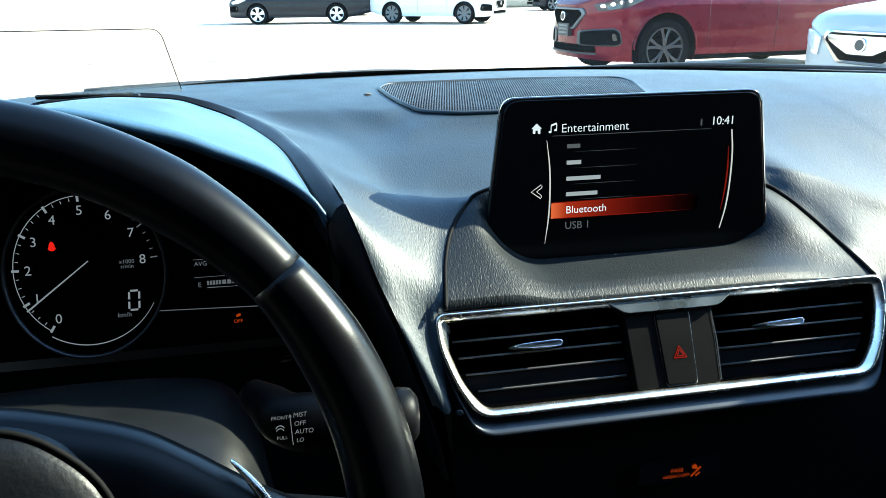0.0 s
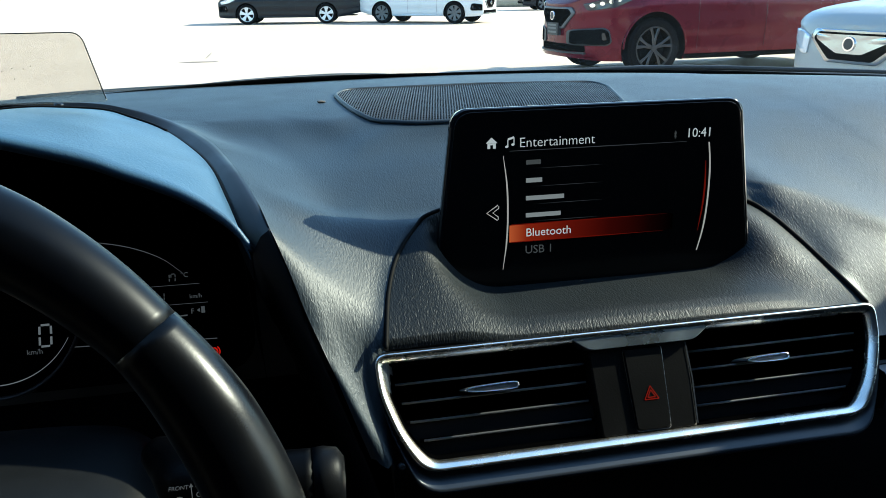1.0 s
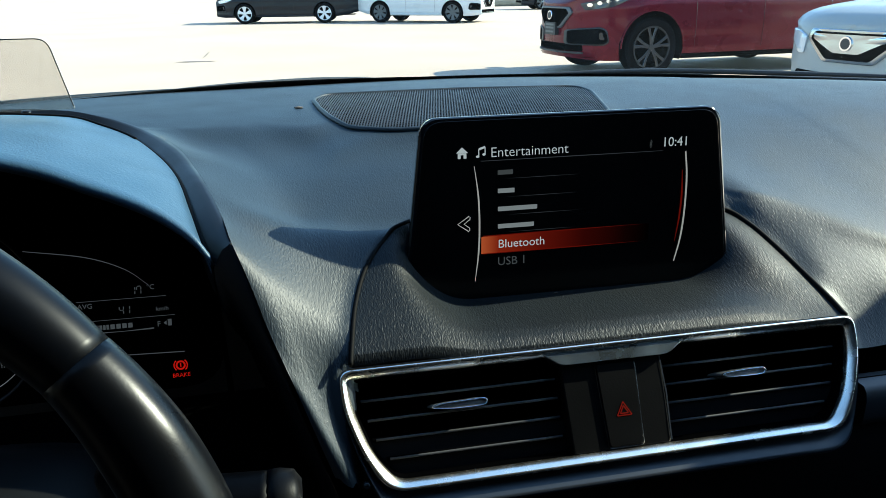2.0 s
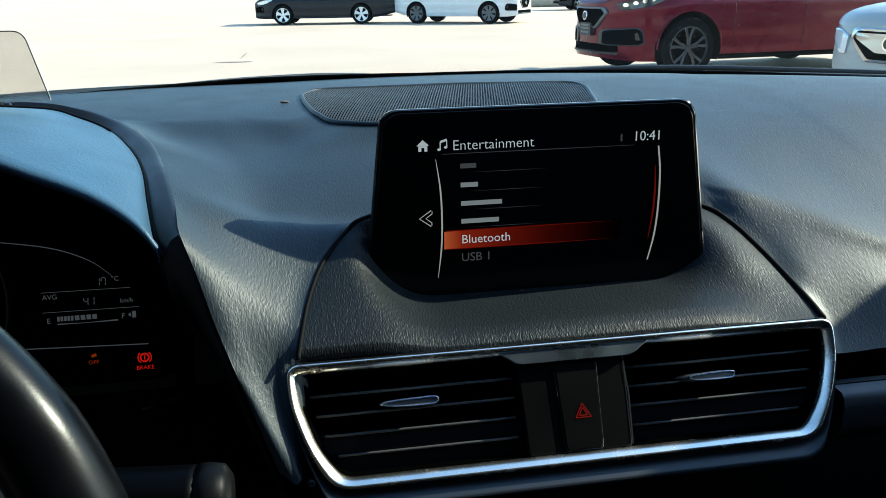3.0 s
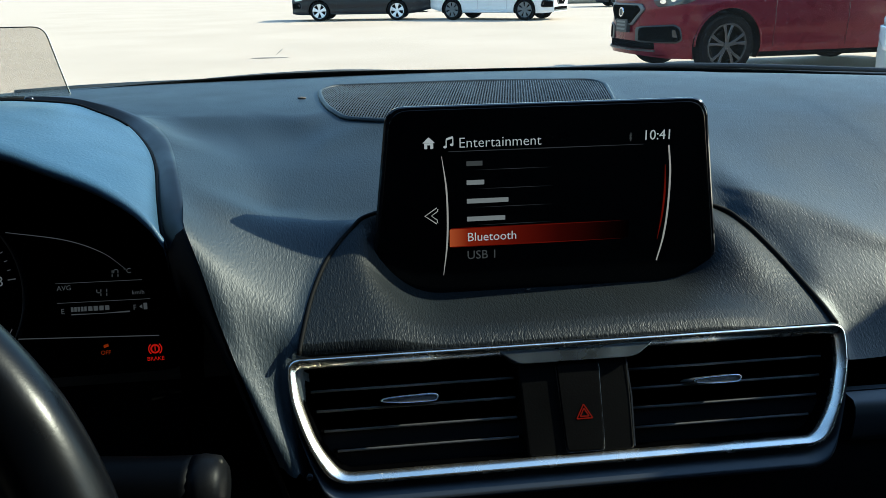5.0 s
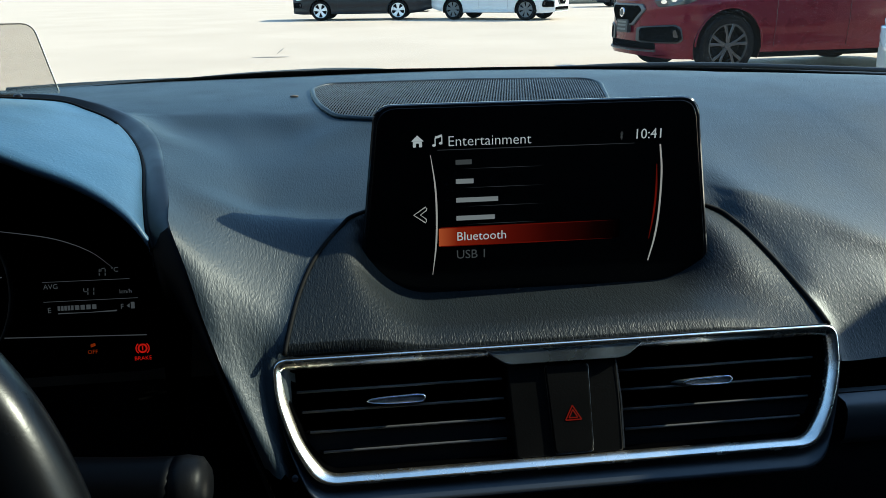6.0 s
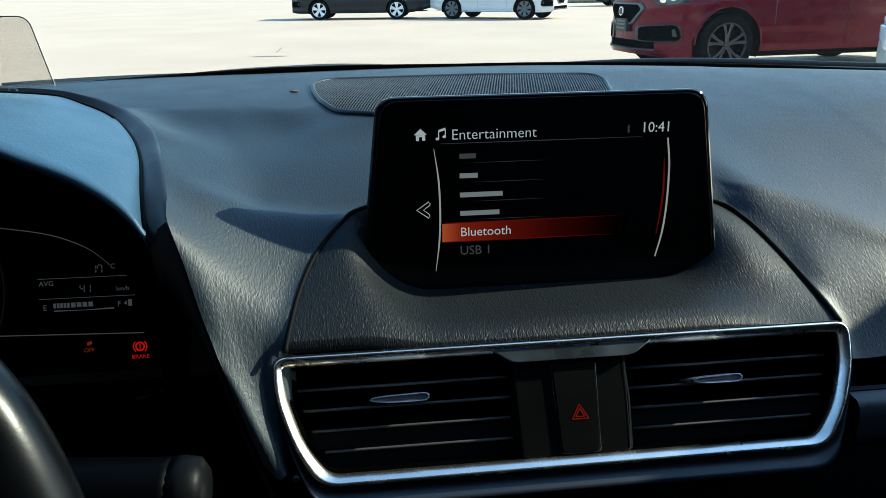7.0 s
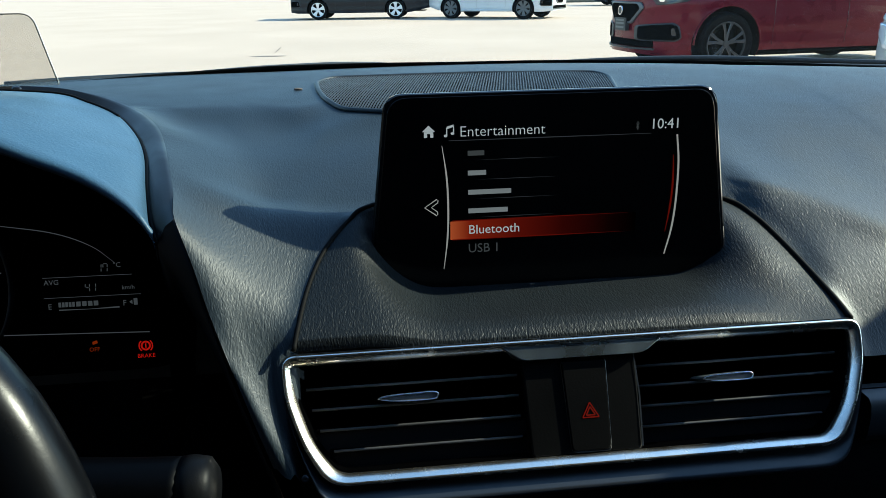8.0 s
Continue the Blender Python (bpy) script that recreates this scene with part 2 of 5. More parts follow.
def tube(name, path, radius, mat, parent, label="", sides=10, closed=False, squash=1.0, local=False):
    """A round bar along a line; radius may vary along it."""
    p = np.array(path, float)
    n = len(p)
    rad = np.full(n, radius) if np.isscalar(radius) else np.interp(np.linspace(0, 1, n), np.linspace(0, 1, len(radius)), radius)
    t = np.roll(p, -1, 0) - np.roll(p, 1, 0) if closed else np.gradient(p, axis=0)
    t /= np.linalg.norm(t, axis=1)[:, None]
    up = np.array([0, 0, 1.0]) if abs(t[0][2]) < 0.9 else np.array([1.0, 0, 0])
    verts = []
    for i in range(n):
        a = np.cross(t[i], up)
        a /= np.linalg.norm(a)
        b = np.cross(a, t[i])
        for k in range(sides):
            w = 2 * math.pi * k / sides
            verts.append(p[i] + rad[i] * (math.cos(w) * a + squash * math.sin(w) * b))
        up = b
    f = grid_faces(n, sides, True)
    if closed:
        f += [((n - 1) * sides + k, (n - 1) * sides + (k + 1) % sides, (k + 1) % sides, k) for k in range(sides)]
    else:
        f += [tuple(range(sides))[::-1], tuple((n - 1) * sides + k for k in range(sides))]
    return mesh(name, verts, f, mat, parent, label, True, local)


class Plane:
    """A drawing plane: u to the right, v up along it, w out of it towards the eye."""

    def __init__(self, origin, up):
        self.o = Vector(origin)
        self.v = Vector(up).normalized()
        self.u = Vector((1, 0, 0))
        self.w = self.u.cross(self.v)

    def at(self, u, v, w=0.0):
        return self.o + self.u * u + self.v * v + self.w * w


def plate(name, plane, outline, w0, w1, mat, parent, label="", bevel=0.0, smooth=False):
    """A flat plate with the outline (u, v), from depth w0 to w1, its front edge bevelled."""
    n = len(outline)
    c = np.mean(np.array(outline), axis=0)
    rings = [(0.0, w0), (0.0, w1 - bevel)]
    if bevel:
        rings += [(bevel * 0.35, w1 - bevel * 0.35), (bevel, w1)]
    verts = []
    for inset, w in rings:
        for u, v in outline:
            d = np.array([u, v]) - c
            L = max(np.linalg.norm(d), 1e-6)
            q = c + d * (1 - inset / L)
            verts.append(plane.at(q[0], q[1], w))
    f = grid_faces(len(rings), n, True)
    f.append(tuple((len(rings) - 1) * n + k for k in range(n)))
    f.append(tuple(range(n))[::-1])
    ob = mesh(name, verts, f, mat, parent, label, smooth)
    return ob


def rounded(points, radius, k=6):
    """The corners of an outline rounded."""
    out, n = [], len(points)
    for i in range(n):
        a, b, c = (np.array(points[(i + j) % n], float) for j in (-1, 0, 1))
        r = radius[i] if not np.isscalar(radius) else radius
        d1, d2 = a - b, c - b
        l1, l2 = np.linalg.norm(d1), np.linalg.norm(d2)
        r = min(r, l1 * 0.45, l2 * 0.45)
        p, q = b + d1 / l1 * r, b + d2 / l2 * r
        for t in np.linspace(0, 1, k):
            out.append(tuple((1 - t) ** 2 * p + 2 * t * (1 - t) * b + t * t * q))
    return out


def ring(name, plane, outer, inner, profile, mat, parent, label=""):
    """A frame between two outlines of equal count; profile rows: (share from outer to inner, depth)."""
    o, i = np.array(outer), np.array(inner)
    verts = []
    for s, w in profile:
        for p, q in zip(o, i):
            r = p + (q - p) * s
            verts.append(plane.at(r[0], r[1], w))
    return mesh(name, verts, grid_faces(len(profile), len(o), True), mat, parent, label)


def text(name, words, plane, u, v, size, mat, parent, w=0.0, align="LEFT", label="", shear=0.0, bold=0.0, squeeze=1.0):
    """Writing as a flat mesh of its own, in the built-in font."""
    cu = bpy.data.curves.new("writing", "FONT")
    cu.body, cu.size, cu.align_x, cu.shear, cu.offset = words, size, align, shear, bold
    cu.resolution_u = 3
    tmp = new("writing", cu)
    bpy.context.view_layer.update()
    me0 = bpy.data.meshes.new_from_object(tmp.evaluated_get(bpy.context.evaluated_depsgraph_get()))
    verts = [plane.at(u + p.co.x * squeeze, v + p.co.y, w) for p in me0.vertices]
    faces = [tuple(p.vertices) for p in me0.polygons]
    bpy.data.objects.remove(tmp)
    bpy.data.curves.remove(cu)
    bpy.data.meshes.remove(me0)
    return mesh(name, verts, faces, mat, parent, label, False)


def stroke(name, plane, pts, width, mat, parent, w=0.0, label=""):
    """A flat line of some width drawn on a plane."""
    p = np.array(pts, float)
    t = np.gradient(p, axis=0)
    t /= np.linalg.norm(t, axis=1)[:, None]
    wd = np.full(len(p), width) if np.isscalar(width) else np.interp(np.linspace(0, 1, len(p)), np.linspace(0, 1, len(width)), width)
    nrm = np.c_[-t[:, 1], t[:, 0]] * wd[:, None] / 2
    verts = [plane.at(*q, w) for q in p + nrm] + [plane.at(*q, w) for q in p - nrm]
    n = len(p)
    return mesh(name, verts, [(i, n + i, n + i + 1, i + 1) for i in range(n - 1)], mat, parent, label, False)


def arc(cu, cv, r, a0, a1, n=24):
    return [(cu + r * math.cos(radians(a)), cv + r * math.sin(radians(a))) for a in np.linspace(a0, a1, n)]


def hermite(xs, ys, x):
    """Smooth interpolation through (xs, ys) without overshoot at the ends."""
    xs, ys, x = np.array(xs, float), np.array(ys, float), np.array(x, float)
    h, d = np.diff(xs), np.diff(ys) / np.diff(xs)
    m = np.zeros(len(xs))
    m[0], m[-1] = d[0], d[-1]
    for i in range(1, len(xs) - 1):
        m[i] = 0 if d[i - 1] * d[i] <= 0 else 2 * d[i - 1] * d[i] / (d[i - 1] + d[i])
    i = np.clip(np.searchsorted(xs, x) - 1, 0, len(xs) - 2)
    t = np.clip((x - xs[i]) / h[i], 0, 1)
    return ((1 + 2 * t) * (1 - t) ** 2 * ys[i] + t * (1 - t) ** 2 * h[i] * m[i] + t * t * (3 - 2 * t) * ys[i + 1] + t * t * (t - 1) * h[i] * m[i + 1])


# ---- dashboard ----
dash = thing("dashboard", (0.0, 0.6, 0.8), "black grained soft-touch car dashboard with an instrument hood and central cowl", "dashboard")
HOOD_X = -0.385

# the ridge that runs round the instrument hood and down beside the steering column
LIP = [(-0.385, 0.700, 1.068), (-0.342, 0.695, 1.066), (-0.317, 0.687, 1.062), (-0.297, 0.681, 1.057), (-0.273, 0.662, 1.050), (-0.252, 0.620, 1.046),
       (-0.240, 0.585, 1.042), (-0.228, 0.540, 1.038), (-0.216, 0.493, 1.030), (-0.210, 0.463, 1.024)]
CHEEK = [(-0.210, 0.463, 1.024), (-0.201, 0.449, 1.003), (-0.193, 0.436, 0.981), (-0.181, 0.417, 0.955), (-0.170, 0.404, 0.927), (-0.159, 0.398, 0.893), (-0.152, 0.396, 0.860)]


def far_edge(x):
    a = abs(x)
    return 0.988 - 0.62 * a * a if a < 0.45 else 0.8625 - 0.70 * (a - 0.45)


# fore-and-aft sections of the top pad right of the ridge: (height of crest), crease, slope, roll, front edge
STATIONS = [
    (-0.19, (0.70, 1.0435), (0.60, 1.0285), (0.55, 1.0195), (0.505, 1.0100), (0.455, 0.9915), (0.432, 0.974)),
    (-0.17, (0.69, 1.0430), (0.60, 1.0250), (0.55, 1.0145), (0.505, 1.0020), (0.440, 0.9690), (0.404, 0.927)),
    (-0.163, (0.685, 1.0430), (0.60, 1.0242), (0.55, 1.0135), (0.505, 1.0008), (0.443, 0.9670), (0.402, 0.893)),
    (-0.1565, (0.682, 1.0430), (0.60, 1.0241), (0.55, 1.0132), (0.505, 1.0004), (0.441, 0.9640), (0.404, 0.890)),
    (-0.150, (0.68, 1.0430), (0.60, 1.0240), (0.55, 1.0130), (0.505, 1.0000), (0.440, 0.9625), (0.416, 0.896)),
    (-0.12, (0.67, 1.0430), (0.60, 1.0240), (0.56, 1.0150), (0.53, 1.0080), (0.505, 1.0030), (0.46, 0.970)),
    (0.0, (0.655, 1.0430), (0.60, 1.0265), (0.575, 1.0190), (0.56, 1.0120), (0.53, 0.9950), (0.50, 0.950)),
    (0.125, (0.655, 1.0390), (0.575, 1.0165), (0.562, 1.0125), (0.548, 1.0040), (0.535, 0.9960), (0.46, 0.965)),
    (0.15, (0.655, 1.0375), (0.548, 1.0105), (0.538, 1.0055), (0.505, 0.9785), (0.475, 0.9655), (0.432, 0.935)),
    (0.178, (0.655, 1.0360), (0.538, 1.0035), (0.526, 0.9995), (0.505, 0.9860), (0.468, 0.9635), (0.434, 0.930)),
    (0.195, (0.655, 1.0350), (0.527, 0.9985), (0.515, 0.9945), (0.498, 0.9830), (0.465, 0.9620), (0.436, 0.930)),
    (0.212, (0.655, 1.0340), (0.512, 0.9920), (0.501, 0.9880), (0.486, 0.9770), (0.460, 0.9600), (0.437, 0.930)),
    (0.26, (0.650, 1.0310), (0.490, 0.9800), (0.482, 0.9760), (0.470, 0.9670), (0.455, 0.9550), (0.437, 0.925)),
    (0.40, (0.630, 1.0250), (0.485, 0.9740), (0.477, 0.9700), (0.466, 0.9620), (0.453, 0.9510), (0.437, 0.920)),
    (0.72, (0.580, 1.0150), (0.480, 0.9680), (0.472, 0.9640), (0.462, 0.9570), (0.451, 0.9480), (0.437, 0.915)),
]
st_x = [s[0] for s in STATIONS]


def base_section(x):
    x = max(x, -0.19)
    yf = far_edge(x)
    pts = [(hermite(st_x, [s[k][0] for s in STATIONS], x), hermite(st_x, [s[k][1] for s in STATIONS], x)) for k in range(1, 7)]
    step = min(1.0, max(0.0, (0.1 - x) / 0.06))
    lift = 0.0035 * step
    extra = [(pts[0][0] - 0.36 * (pts[0][0] - pts[1][0]), pts[0][1] - 0.36 * (pts[0][1] - pts[1][1]) - lift)] if step > 0 else []
    pts = pts[:1] + extra + pts[1:]
    top = 1.051 if x < 0.1 else 1.051 - 0.003 * min(1, (x - 0.1) / 0.3)
    span = max(yf - pts[0][0], 0.02)
    # on the passenger side the top rolls over evenly, elsewhere it breaks at the crest
    even = min(1.0, max(0.0, (x - 0.06) / 0.08))
    back = yf - 0.3 * span
    rolled = top - (top - pts[1][1]) * ((back - pts[0][0]) / (back - pts[1][0])) ** 2
    pts[0] = (pts[0][0], pts[0][1] + even * (rolled - pts[0][1]))
    z3, z4 = (top - (top - pts[0][1]) * ((back - y) / (back - pts[0][0])) ** 2 for y in (pts[0][0] + 0.3 * span, pts[0][0] + 0.014))
    z3, z4 = top - 0.0015 + even * (z3 - top + 0.0015), pts[0][1] + 0.0022 + even * (z4 - pts[0][1] - 0.0022)
    return [(yf, top - 0.005), (back, top), (pts[0][0] + 0.3 * span, z3), (pts[0][0] + 0.014, z4)] + pts


RIDGE = spline(LIP + CHEEK[1:], 400)
left_base = spline(base_section(-0.19), 200)
ridge_rise = RIDGE[:, 2] - np.interp(-RIDGE[:, 1], -left_base[:, 0], left_base[:, 1])
ridge_rise = np.maximum(ridge_rise, 0) * np.clip((RIDGE[:, 2] - 0.93) / 0.08, 0, 1)


COWL_L = [(-0.152, 0.432, 0.9585), (-0.150, 0.443, 0.966), (-0.145, 0.467, 0.979), (-0.136, 0.490, 0.992), (-0.121, 0.508, 1.0045), (-0.108, 0.518, 1.010), (-0.06, 0.545, 1.012), (0.0, 0.558, 1.012)]
COWL_R = [(0.160, 0.437, 0.9530), (0.161, 0.452, 0.957), (0.159, 0.477, 0.9655), (0.152, 0.503, 0.978), (0.143, 0.524, 0.989), (0.128, 0.540, 0.997), (0.07, 0.553, 1.008), (0.0, 0.558, 1.012)]


def cowl_side(points, y):
    ys = [p[1] for p in points]
    return hermite(ys, [p[0] for p in points], y), hermite(ys, [p[2] for p in points], y)


def flank(x, y):
    """How far the pad sweeps up towards the ridge beside the instrument hood."""
    d = np.hypot(RIDGE[:, 0] - x, RIDGE[:, 1] - y)
    k = int(d.argmin())
    sharp = max(0.0, 1 - d[k] / 0.042) ** 2.2
    broad = max(0.0, 1 - d[k] / 0.054) ** 1.15
    stop = cowl_side(COWL_L, min(max(y, 0.434), 0.508))[0] if y < 0.52 else -0.10
    share = min(1.0, max(0.0, (stop - x) / 0.045)) * min(1.0, max(0.0, (0.70 - y) / 0.10))
    return ridge_rise[k] * (sharp + (broad - sharp) * share)


def section(x):
    """Points (y, z) of the top pad from the windscreen to its front edge."""
    if x >= -0.163:
        raw = spline(base_section(x), 500)
        raw = raw[np.r_[True, raw[1:, 0] < np.minimum.accumulate(raw[:, 0])[:-1] - 1e-5]]
        run = np.r_[0, np.cumsum(np.hypot(*np.diff(raw, axis=0).T))]
        t = np.linspace(0, run[-1], 110)
        return np.array([(y, z + (flank(x, y) if x < -0.09 else 0.0)) for y, z in zip(np.interp(t, run, raw[:, 0]), np.interp(t, run, raw[:, 1]))])
    xm = max(x, 2 * HOOD_X - x) if x > -0.56 else -0.21
    edge = LIP + CHEEK[1:]
    y_end = hermite([p[0] for p in edge], [p[1] for p in edge], xm)
    yf = max(far_edge(x), y_end + 0.06)
    ys = yf + (y_end - yf) * (1 - (1 - np.linspace(0, 1, 240)) ** 1.5)
    sec = spline(base_section(xm), 260)
    zs = np.interp(-ys, -sec[:, 0], sec[:, 1])
    out = np.array([(y, z + flank(xm, y)) for y, z in zip(ys, zs)])
    run = np.r_[0, np.cumsum(np.hypot(*np.diff(out, axis=0).T))]
    t = np.linspace(0, run[-1], 110)
    return np.c_[np.interp(t, run, out[:, 0]), np.interp(t, run, out[:, 1])]


cols = np.unique(np.round(np.r_[np.linspace(-0.70, -0.56, 8), np.linspace(-0.56, -0.26, 70), np.linspace(-0.26, -0.14, 60), np.linspace(-0.14, 0.12, 66), np.linspace(0.12, 0.30, 90), np.linspace(0.30, 0.70, 34)], 4))
grid_ = np.array([[(x, y, z) for y, z in section(x)] for x in cols])
# ease the pad's sections into one another across the car
ease = np.clip((cols + 0.212) / 0.016, 0, 1) * np.clip((0.09 - cols) / 0.08, 0, 1)
ease = (ease[:, None] * np.clip((108 - np.arange(110)) / 10.0, 0, 1)[None, :])[1:-1, :, None]
for _ in range(60):
    mid_ = (grid_[:-2] + 2 * grid_[1:-1] + grid_[2:]) / 4
    grid_[1:-1, :, 1:] += (ease * (mid_ - grid_[1:-1]))[:, :, 1:]
# the flank that falls from the ridge to the cowl's seam: steep by the ridge, easing to the right
edge_y, edge_x, edge_z = RIDGE[::-1, 1], RIDGE[::-1, 0], RIDGE[::-1, 2]
foot_y = [0.396, 0.400, 0.410, 0.420, 0.430, 0.437, 0.445, 0.452]
foot_x = [-0.1500, -0.1500, -0.1530, -0.1580, -0.1610, -0.1600, -0.1540, -0.1490]
foot_z = [0.8800, 0.8880, 0.9050, 0.9230, 0.9430, 0.9560, 0.9660, 0.9713]
SEAT = np.array([-0.14, 0.06, 1.147])


def roll_depth(y):
    return float(np.interp(y, [0.396, 0.405, 0.420, 0.440, 0.463], [0.015, 0.013, 0.0065, 0.003, 0.0]))


def recede(p, amount):
    """Sets a point of the cheek back, away from the seats, where its edge rolls over."""
    away = np.array(p) - SEAT
    return np.array(p) + amount * away / np.linalg.norm(away)


for i in range(len(cols)):
    for j in range(110):
        x, y, z = grid_[i, j]
        if not (-0.30 < x < -0.11 and 0.396 < y < 0.54):
            continue
        xr_, zr_ = np.interp(y, edge_y, edge_x), np.interp(y, edge_y, edge_z)
        xs_, zs_ = cowl_side(COWL_L, y) if y > 0.452 else (hermite(foot_y, foot_x, y), hermite(foot_y, foot_z, y))
        if x < xr_ - 0.001 or x > xs_:
            continue
        share = min(1.0, max(0.0, (0.54 - y) / 0.05))
        share = share * share * (3 - 2 * share)
        z = z + share * (zs_ + (zr_ - zs_) * (max(0.0, xs_ - x) / (xs_ - xr_)) ** 1.45 - z)
        rolled = roll_depth(y) * max(0.0, 1 - max(0.0, x - xr_) / (0.010 + 0.9 * roll_depth(y))) ** 2
        grid_[i, j] = recede((x, y, z), rolled)
# the passenger side's top rolls over without a fold
fine_y = np.linspace(0.54, 0.90, 181)
for i in range(len(cols)):
    share = min(1.0, max(0.0, (cols[i] - 0.09) / 0.05))
    if share > 0:
        old = np.interp(fine_y, grid_[i, ::-1, 1], grid_[i, ::-1, 2])
        soft = old.copy()
        for _ in range(220):
            soft[1:-1] = (soft[:-2] + 2 * soft[1:-1] + soft[2:]) / 4
        grid_[i, :, 2] += share * np.interp(grid_[i, :, 1], fine_y, soft - old, 0, 0)
right = (np.clip((cols - 0.12) / 0.04, 0, 1) * np.clip((0.45 - cols) / 0.1, 0, 1))[1:-1, None, None]
for _ in range(40):
    mid_ = (grid_[:-2] + 2 * grid_[1:-1] + grid_[2:]) / 4
    grid_[1:-1, :, 1:] += (right * (mid_ - grid_[1:-1]))[:, :, 1:]
sheet, sunk = [], []
for x, y, z in grid_.reshape(-1, 3):
    if 0.42 < y < 0.556:
        (xl, _), (xr, _) = cowl_side(COWL_L, y), cowl_side(COWL_R, y)
        inside = min(x - xl, xr - x)
        if inside > 0:
            z -= min(0.05, 4.0 * inside)
        elif inside > -0.016 and y > 0.437:
            zs = cowl_side(COWL_L, y)[1] if x < 0 else cowl_side(COWL_R, y)[1]
            z += (zs + 0.0004 - z) * (1 + inside / 0.016) ** 2
    sunk.append(0.42 < y < 0.55 and inside > 0.003)
    sheet.append((x, y, z))
pad_faces = [f for f in grid_faces(len(cols), 110) if not any(sunk[k] for k in f)]
top_pad = mesh("top_pad", sheet, pad_faces, M_DASH, dash, "black wrinkle-grained soft pad, blue sky sheen partly in its colour")

# underside of the pad, and the band between ridge and hood insert
SEAM = [(-0.385, 0.694, 1.0635), (-0.362, 0.693, 1.0625), (-0.331, 0.687, 1.0600), (-0.311, 0.676, 1.0548), (-0.287, 0.654, 1.0488), (-0.263, 0.608, 1.043), (-0.246, 0.561, 1.038),
        (-0.234, 0.511, 1.029), (-0.226, 0.479, 1.0195), (-0.2205, 0.464, 1.0115)]


def mirrored(line):
    """The right half of an arch about the hood's middle, made whole from its left foot to its right foot."""
    left = [(2 * HOOD_X - p[0], p[1], p[2]) for p in line[1:]][::-1]
    return left + list(line)


lip_full = spline(mirrored(LIP), 160)
seam_full = spline(mirrored(SEAM), 160)
mid_band = (lip_full + seam_full) / 2 + np.array([0, 0, 0.0022])
under = seam_full + np.array([0, 0.0, -0.02])
loft("hood_surround", [lip_full + np.array([0, 0.002, -0.004]), lip_full, 0.8 * lip_full + 0.2 * seam_full + np.array([0, 0, 0.0008]), mid_band, 0.15 * lip_full + 0.85 * seam_full, seam_full, under],
     M_BAND, dash, "smooth dark band round the instrument hood", True)
tube("hood_seam", seam_full + np.array([0, 0, -0.0012]), 0.0016, M_GASKET, dash, sides=8)

# the hood insert: a low dome over the instruments
FRONT = [(-0.385, 0.492, 1.0845), (-0.359, 0.491, 1.081), (-0.331, 0.490, 1.0735), (-0.305, 0.489, 1.0655), (-0.287, 0.487, 1.058), (-0.272, 0.485, 1.052), (-0.256, 0.481, 1.045),
         (-0.241, 0.475, 1.0365), (-0.229, 0.468, 1.0275), (-0.2215, 0.464, 1.0175)]
front_full = spline(mirrored(FRONT), 160)
ins_edge = seam_full + np.array([0, 0, 0.0008])
ins_edge = ins_edge + 0.009 * (np.array([HOOD_X, 0.45, 1.02]) - ins_edge)
ins_edge[:, 2] += 0.0012 * np.clip((0.14 - abs(ins_edge[:, 0] - HOOD_X)) / 0.06, 0, 1)
dome = []
for s in np.linspace(0, 1, 14):
    c = ins_edge * (1 - s) + front_full * s
    c[:, 2] += 0.0015 * math.sin(math.pi * s) * np.clip((c[:, 1] - 0.46) / 0.06, 0, 1)
    dome.append(c)
roll = [front_full + np.array([0, -0.003, -0.0015]), front_full + np.array([0, -0.003, -0.005]), front_full + np.array([0, 0.004, -0.009])]
loft("instrument_hood", [ins_edge + np.array([0, 0, -0.006])] + dome + roll, M_HOOD, dash, "grained hood insert over the instruments, coloured blue for its sky sheen", True)

# the seam of the flap over the head-up unit, let into the insert near its far edge
flap = []
for e, f_ in zip(ins_edge, front_full):
    k = 0.065 * min(1.0, max(0.0, (0.105 - abs(e[0] - HOOD_X)) / 0.09))
    if k > 0.002:
        p = e * (1 - k) + f_ * k
        flap.append((p[0], p[1], p[2] + 0.0015 * math.sin(math.pi * k) + 0.0005))
tube("flap_seam", flap, 0.0011, M_GASKET, dash, "thin dark seam across the hood insert", 6)

# the dark recess of the instruments
rim_in = front_full + np.array([0, 0.004, -0.009])
feet = 14
down_r = [(-0.2215 + 0.004 * k / feet, 0.466 - 0.03 * k / feet, 1.010 - 0.11 * k / feet) for k in range(1, feet + 1)]
down_l = [(2 * HOOD_X - p[0], p[1], p[2]) for p in down_r[::-1]]
arch0 = np.vstack([down_l, rim_in, down_r])
centre = np.array([HOOD_X, 0.56, 0.955])
arch1 = centre + (arch0 - centre) * np.array([0.97, 0, 0.86]) + np.array([0, -0.045, 0])
arch2 = centre + (arch0 - centre) * np.array([0.93, 0, 0.66]) + np.array([0, 0.0, 0])
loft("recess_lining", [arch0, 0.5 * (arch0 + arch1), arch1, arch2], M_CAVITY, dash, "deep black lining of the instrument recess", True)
cheek = np.array([recede(p, roll_depth(p[1])) for p in spline(CHEEK, 40)])
fade = np.clip(np.linspace(0, 1.9, 40), 0, 1)[:, None]
fade = fade * fade * (3 - 2 * fade)
at_top = ((0.0, 0.002, -0.004), (0.0, 0.0, 0.0), (-0.0021, 0.0002, -0.0017), (-0.005, 0.0005, -0.004), (-0.0089, 0.0008, -0.0106), (-0.0105, 0.001, -0.0125), (-0.0105, 0.001, -0.0325))
